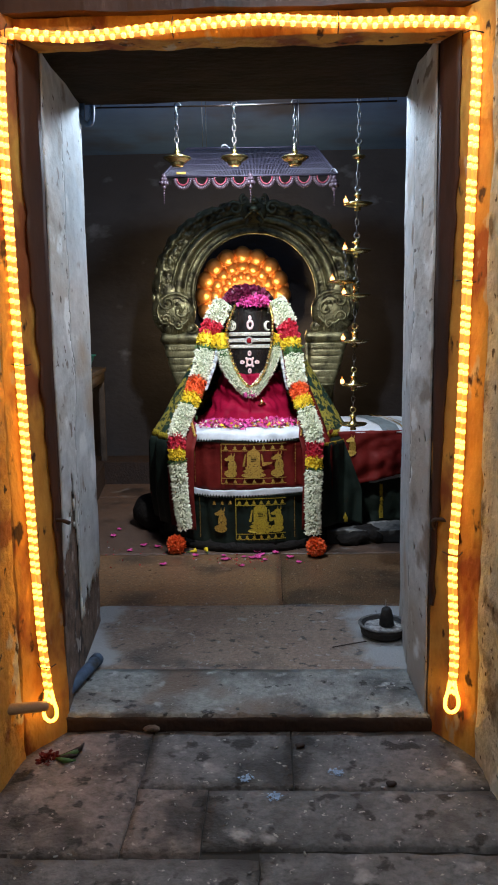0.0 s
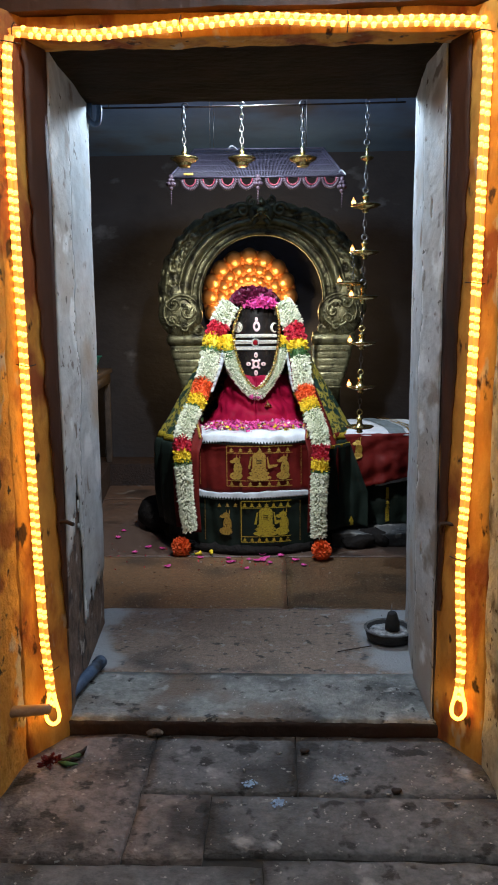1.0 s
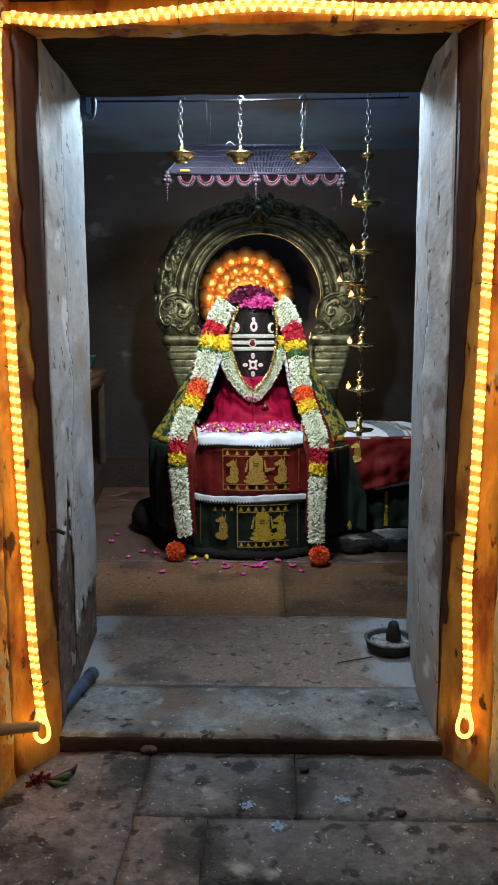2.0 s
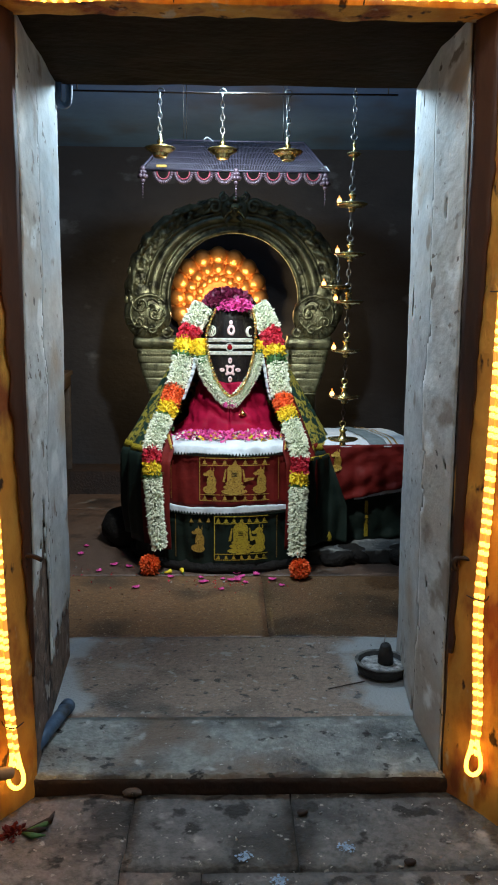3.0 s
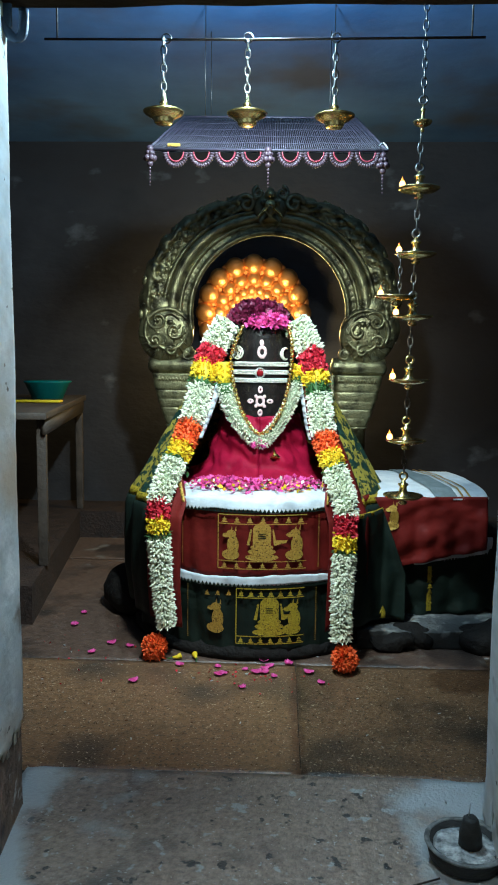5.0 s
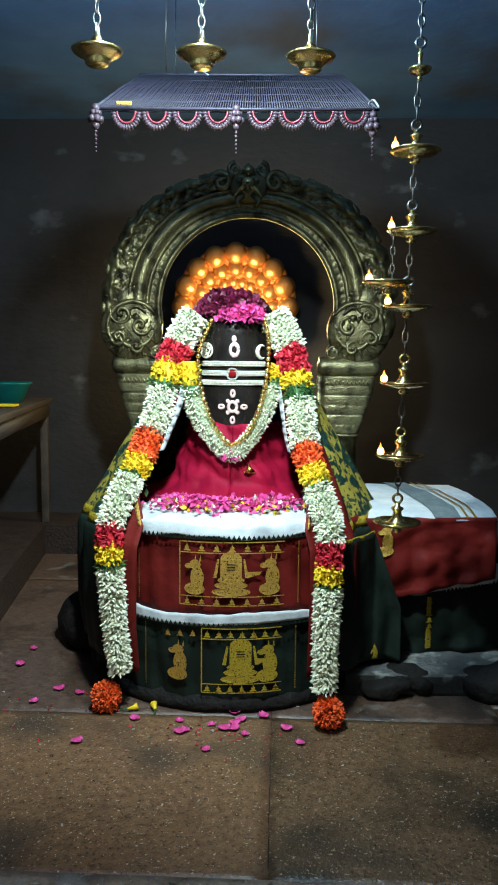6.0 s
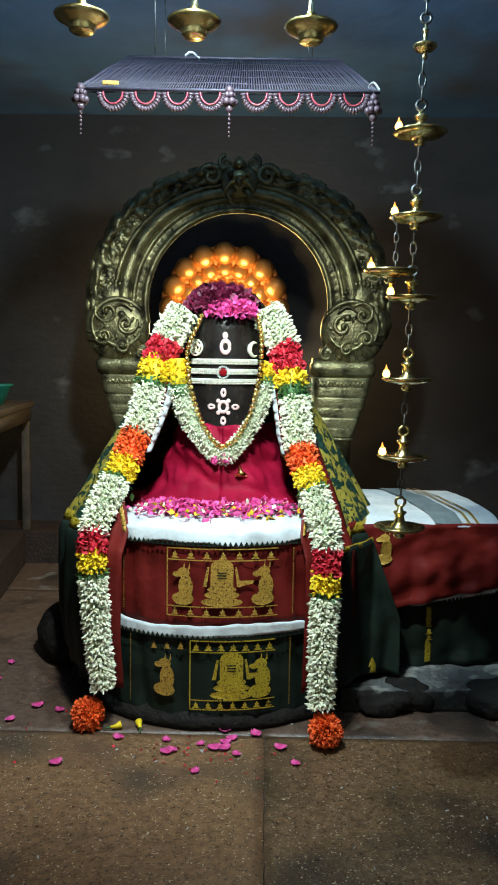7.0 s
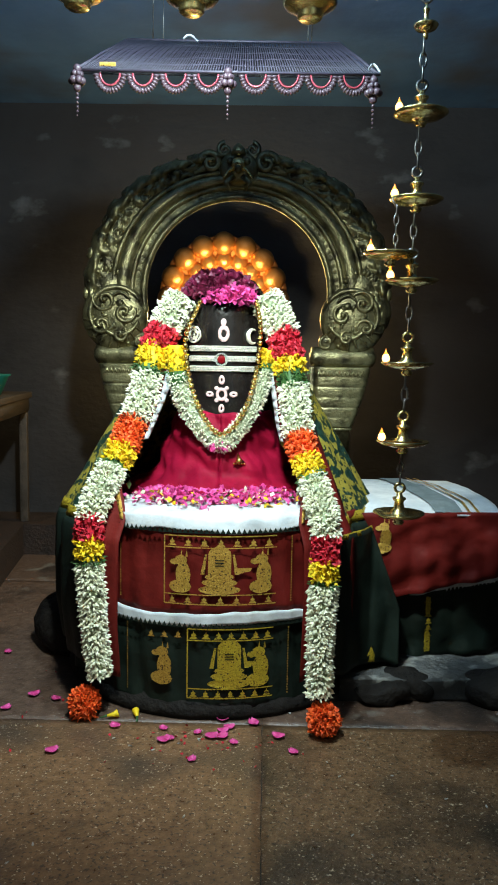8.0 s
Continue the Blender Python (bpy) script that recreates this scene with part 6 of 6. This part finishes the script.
bowl = empty("incense_bowl", "sooty clay bowl filled with ash", "bowl", at=(0.474, 2.68, SILL - 0.014))
bowl.scale = (1.06, 1.06, 0.6)
part("bowl", roughen(lathe(bmesh.new(), [(0.06, 0.0), (0.078, 0.02), (0.083, 0.05), (0.088, 0.078), (0.084, 0.084), (0.076, 0.08), (0.07, 0.055), (0.001, 0.05)], (0, 0, 0), 40), 0.002, 30), "sooty_clay", bowl)
part("rim", roughen(tube(bmesh.new(), [Vector((0.084 * math.cos(q * 0.1963), 0.084 * math.sin(q * 0.1963), 0.081)) for q in range(32)], 0.006, 8, True), 0.002, 40), "ash_rim", bowl, "ash-dusted rim")
part("ash", roughen(lathe(bmesh.new(), [(0.078, 0.058), (0.05, 0.066), (0.02, 0.062), (0.001, 0.064)], (0, 0, 0), 32), 0.006, 60), "ash", bowl, "pale grey ash")
bm = roughen(lathe(bmesh.new(), [(0.028, 0.0), (0.026, 0.03), (0.018, 0.062), (0.012, 0.068), (0.001, 0.066)], (0, 0, 0), 20), 0.003, 50)
ob = part("incense_cup", bm, "sooty_clay")
ob.location = (0.486, 2.685, SILL + 0.026)
tagged(ob, "small black incense cup standing in the ash", "cup")
bm = tube(bmesh.new(), [(0, 0, 0), (0.004, 0.002, 0.03)], 0.0015, 5)
ob = part("incense_stick", bm, "ash")
ob.location = (0.48, 2.685, SILL + 0.096)
tagged(ob, "short stub of an incense stick", "incense stick")
ob = part("incense_stick", tube(bmesh.new(), [(0.27, 2.545, SILL - 0.003), (0.335, 2.575, SILL - 0.004), (0.4, 2.605, SILL - 0.006)], 0.0022, 6), "wire")
tagged(ob, "thin black incense stick lying on the sill", "incense stick")
ob = part("tin_lid", lathe(bmesh.new(), [(0.001, 0.002), (0.045, 0.0), (0.05, 0.008), (0.046, 0.01), (0.04, 0.005), (0.001, 0.005)], (0, 0, 0), 28), "ash_rim")
ob.location = (0.53, 2.79, SILL - 0.016)
tagged(ob, "flat grey tin lid on the sill", "lid")

pipe = empty("floor_pipe", "grey-blue painted pipe lying along the sill", "pipe", at=(-0.57, 2.25, SILL))
P0, P1 = Vector((-0.6, 2.06, 0.088)), Vector((-0.55, 2.385, 0.084))
part("barrel", tube(bmesh.new(), [P0 - pipe.location, P0.lerp(P1, 0.5) - pipe.location, P1 - pipe.location], 0.019, 16), "blue_pipe", pipe)
part("end_cap", tube(bmesh.new(), [P0.lerp(P1, 0.93) - pipe.location, P1 + (P1 - P0) * 0.012 - pipe.location], 0.0225, 16), "blue_pipe", pipe)
part("elbow", tube(bmesh.new(), [P0.lerp(P1, 0.08) - pipe.location, P0 - pipe.location, P0 + Vector((-0.03, -0.035, -0.005)) - pipe.location, P0 + Vector((-0.06, -0.06, 0.0)) - pipe.location], 0.02, 14), "blue_pipe", pipe)
ob = part("wooden_rod", tube(bmesh.new(), [(-0.74, 1.72, 0.232), (-0.655, 1.81, 0.2), (-0.58, 1.9, 0.163)], 0.015, 12), "wood_rod")
tagged(ob, "peeled wooden rod jutting from the wall", "rod")

hook = empty("iron_hook", "bent grey iron hook at the top of the door jamb", "hook", at=(-0.634, 2.84, 1.985))
hook.scale = (1.4, 1.4, 1.3)
part("shank", tube(bmesh.new(), smooth_path([(-0.035, -0.08, 0.045), (-0.012, -0.03, 0.012), (0.008, 0.005, -0.016), (0.022, 0.012, -0.012), (0.026, 0.014, 0.012), (0.026, 0.014, 0.04)], 0.006), 0.0085, 10), "blue_pipe", hook)
part("plate", box(bmesh.new(), -0.01, 0.012, -0.01, 0.0, -0.005, 0.045, 0.002), "blue_pipe", hook)
latch = empty("door_latch", "small bent iron latch on the door trim", "latch", at=(0.515, 2.045, 0.655))
part("pin", tube(bmesh.new(), smooth_path([(0.045, -0.04, 0.0), (0.02, -0.022, 0.003), (0.0, -0.014, 0.0), (-0.006, -0.012, -0.016), (0.0, -0.012, -0.03)], 0.005), 0.006, 8), "wire", latch)
latch2 = copy_thing(latch, pose(-0.563, 2.045, 0.66, 0, 0, 0))

rng = np.random.default_rng(31)
n = 60
c = np.stack([rng.normal(-0.02, 0.16, n), rng.normal(3.7, 0.07, n), np.full(n, FLOOR + 0.004)], axis=1)
c[:22, 0] = rng.uniform(-0.95, -0.45, 22)
c[:22, 1] = rng.uniform(3.6, 4.2, 22)
v, f = bud_cloud(c, rng.normal(size=(n, 3)) * (1, 1, 0.08), 0.011, 0.005, 0.15, rng)
tagged(raw("petal_scraps", v, f, "red_flower"), "small torn red petal scraps on the stone floor", "petals", kind="stuff")
n = 150
c = np.stack([rng.uniform(-0.5, 0.45, n), rng.uniform(2.1, 3.0, n), np.zeros(n)], axis=1)
c[:, 2] = SILL + 0.002 - (SILL - 0.003 - FLOOR) * np.clip((c[:, 1] - 2.36) / 0.7, 0, 1)
v, f = bud_cloud(c, rng.normal(size=(n, 3)) * (1, 1, 0.08), 0.006, 0.002, 0.2, rng)
tagged(raw("sill_specks", v, f, "ash"), "pale specks of dust and ash on the sill", "litter", kind="stuff")

# fallen petals and litter on the floors
petal_me = None
rnd = random.Random(4)
SPOTS = [(-0.2, 3.793), (-0.175, 3.732), (-0.095, 3.774), (-0.05, 3.749), (-0.024, 3.86), (-0.018, 3.785), (0.018, 3.719), (-0.097, 3.618), (-0.19, 3.72), (0.149, 3.76), (0.191, 3.673), (-0.501, 3.644), (0.074, 3.84), (-0.35, 3.8), (-0.579, 3.973), (-0.869, 4.358), (-0.02, 3.75), (0.0, 3.81), (-0.87, 4.2), (-0.66, 4.0), (-0.72, 3.9)]
bm = grid_sheet(bmesh.new(), lambda u, v: Vector(((u - 0.5) * 0.03 * math.sin(0.3 + 2.6 * v), (v - 0.5) * 0.034, 0.004 + 0.02 * ((u - 0.5) ** 2 + (v - 0.5) ** 2))), 4, 5, 0.0012)
for k, (x, y) in enumerate(SPOTS):
    if petal_me is None:
        ob = part("rose_petal", bm, "magenta_petal")
        petal_me = ob.data
    else:
        ob = new("rose_petal", petal_me)
    s = rnd.uniform(0.75, 1.2)
    ob.matrix_basis = Matrix.LocRotScale((x, y, FLOOR), Euler((0, 0, rnd.uniform(0, 6.3))), (s, s, s))
    tagged(ob, "fallen magenta rose petal on the stone floor", "petal", "fallen petals")
for x, y, rz in ((-0.385, 3.85, 0.4), (-0.29, 3.85, 1.9)):
    fl = empty("yellow_blossom", "fallen yellow trumpet blossom on the floor", "blossom", "fallen blossoms", at=(x, y, FLOOR))
    fl.rotation_euler = (0, 0, rz)
    part("corolla", tube(bmesh.new(), [(0, 0, 0.012), (0.02, 0, 0.012), (0.035, 0, 0.016)], [0.004, 0.008, 0.013], 8), "yellow_flower", fl)
    part("stalk", tube(bmesh.new(), [(0, 0, 0.012), (-0.022, 0.006, 0.006)], [0.004, 0.002], 6), "green_leaf", fl)
rnd = random.Random(12)
for x, y, r in ((-0.021, 1.795, 0.02), (0.054, 1.715, 0.02), (0.224, 1.826, 0.022)):
    verts, faces = [], []
    for k in range(70):
        q, d = rnd.uniform(0, 6.28), r * math.sqrt(rnd.random()) * rnd.uniform(0.6, 1.25)
        cx, cy, rr = d * math.cos(q), d * math.sin(q) * 0.85, rnd.uniform(0.001, 0.0038)
        b = len(verts)
        verts += [(cx + rr * math.cos(i * 1.047 + k) * rnd.uniform(0.7, 1.3), cy + rr * math.sin(i * 1.047 + k) * rnd.uniform(0.7, 1.3), 0.0002 * (k % 9)) for i in range(6)]
        faces.append(tuple(range(b, b + 6)))
    ob = raw("chalk_mark", verts, faces, "chalk")
    ob.location = (x, y, GROUND + 0.0045)
    tagged(ob, "smudge of pale blue chalk powder on the paving", "chalk mark", "chalk marks", kind="stuff")
flw = empty("fallen_flower", "crushed red flower with dry leaves on the paving", "flower", at=(-0.575, 1.885, GROUND))
rng = np.random.default_rng(5)
d = np.abs(rng.normal(size=(60, 3))) * np.array((1, 1, 0.6)) * np.sign(rng.normal(size=(60, 3)) + np.array((0, 0, 9)))
v, f = bud_cloud(d * 0.012, d + 0.2, 0.02, 0.008, 0.3, rng)
raw("petal_heap", v * 0.8, f, "maroon_silk", flw)
for k in range(4):
    part("dry_leaf", tube(bmesh.new(), [(0.02, 0.0, 0.006), (0.05 + 0.01 * k, 0.02 * k - 0.02, 0.012), (0.08, 0.03 * k - 0.01, 0.006)], [0.003, 0.008, 0.002], 5), "riser" if k % 2 else "green_leaf", flw)
bm = bmesh.new()
rnd = random.Random(8)
for k in range(150):
    zone = rnd.random()
    if zone < 0.35:
        x, y, z = rnd.uniform(-0.55, 0.5), rnd.uniform(2.1, 3.0), SILL
    elif zone < 0.75:
        x, y, z = rnd.uniform(-0.58, 0.58), rnd.uniform(1.3, 2.03), GROUND
    else:
        x, y, z = rnd.uniform(-0.9, 0.7), rnd.uniform(3.1, 4.0), FLOOR
    s = rnd.uniform(0.0015, 0.0045)
    q = rnd.uniform(0, 3.14)
    tube(bm, [(x, y, z + 0.002), (x + s * 2.5 * math.cos(q), y + s * 2.5 * math.sin(q), z + 0.003)], [s * 0.7, s * 0.5], 4)
ob = part("litter", bm, "ash")
tagged(ob, "specks of ash, rice and straw on the stone", "litter", kind="stuff")
for x, y, s in ((-0.31, 2.07, 0.016), (0.13, 1.955, 0.01), (0.36, 1.77, 0.01)):
    ob = part("pebble", roughen(ball(bmesh.new(), (0, 0, 0), (s * 1.6, s, s * 0.7), 10, 7), 0.004, 60), "riser" if s < 0.015 else "paver")
    ob.location = (x, y - (0.03 if s > 0.015 else 0), GROUND + s * 0.6)
    tagged(ob, "small brown stone chip on the paving", "pebble", "stone chips")
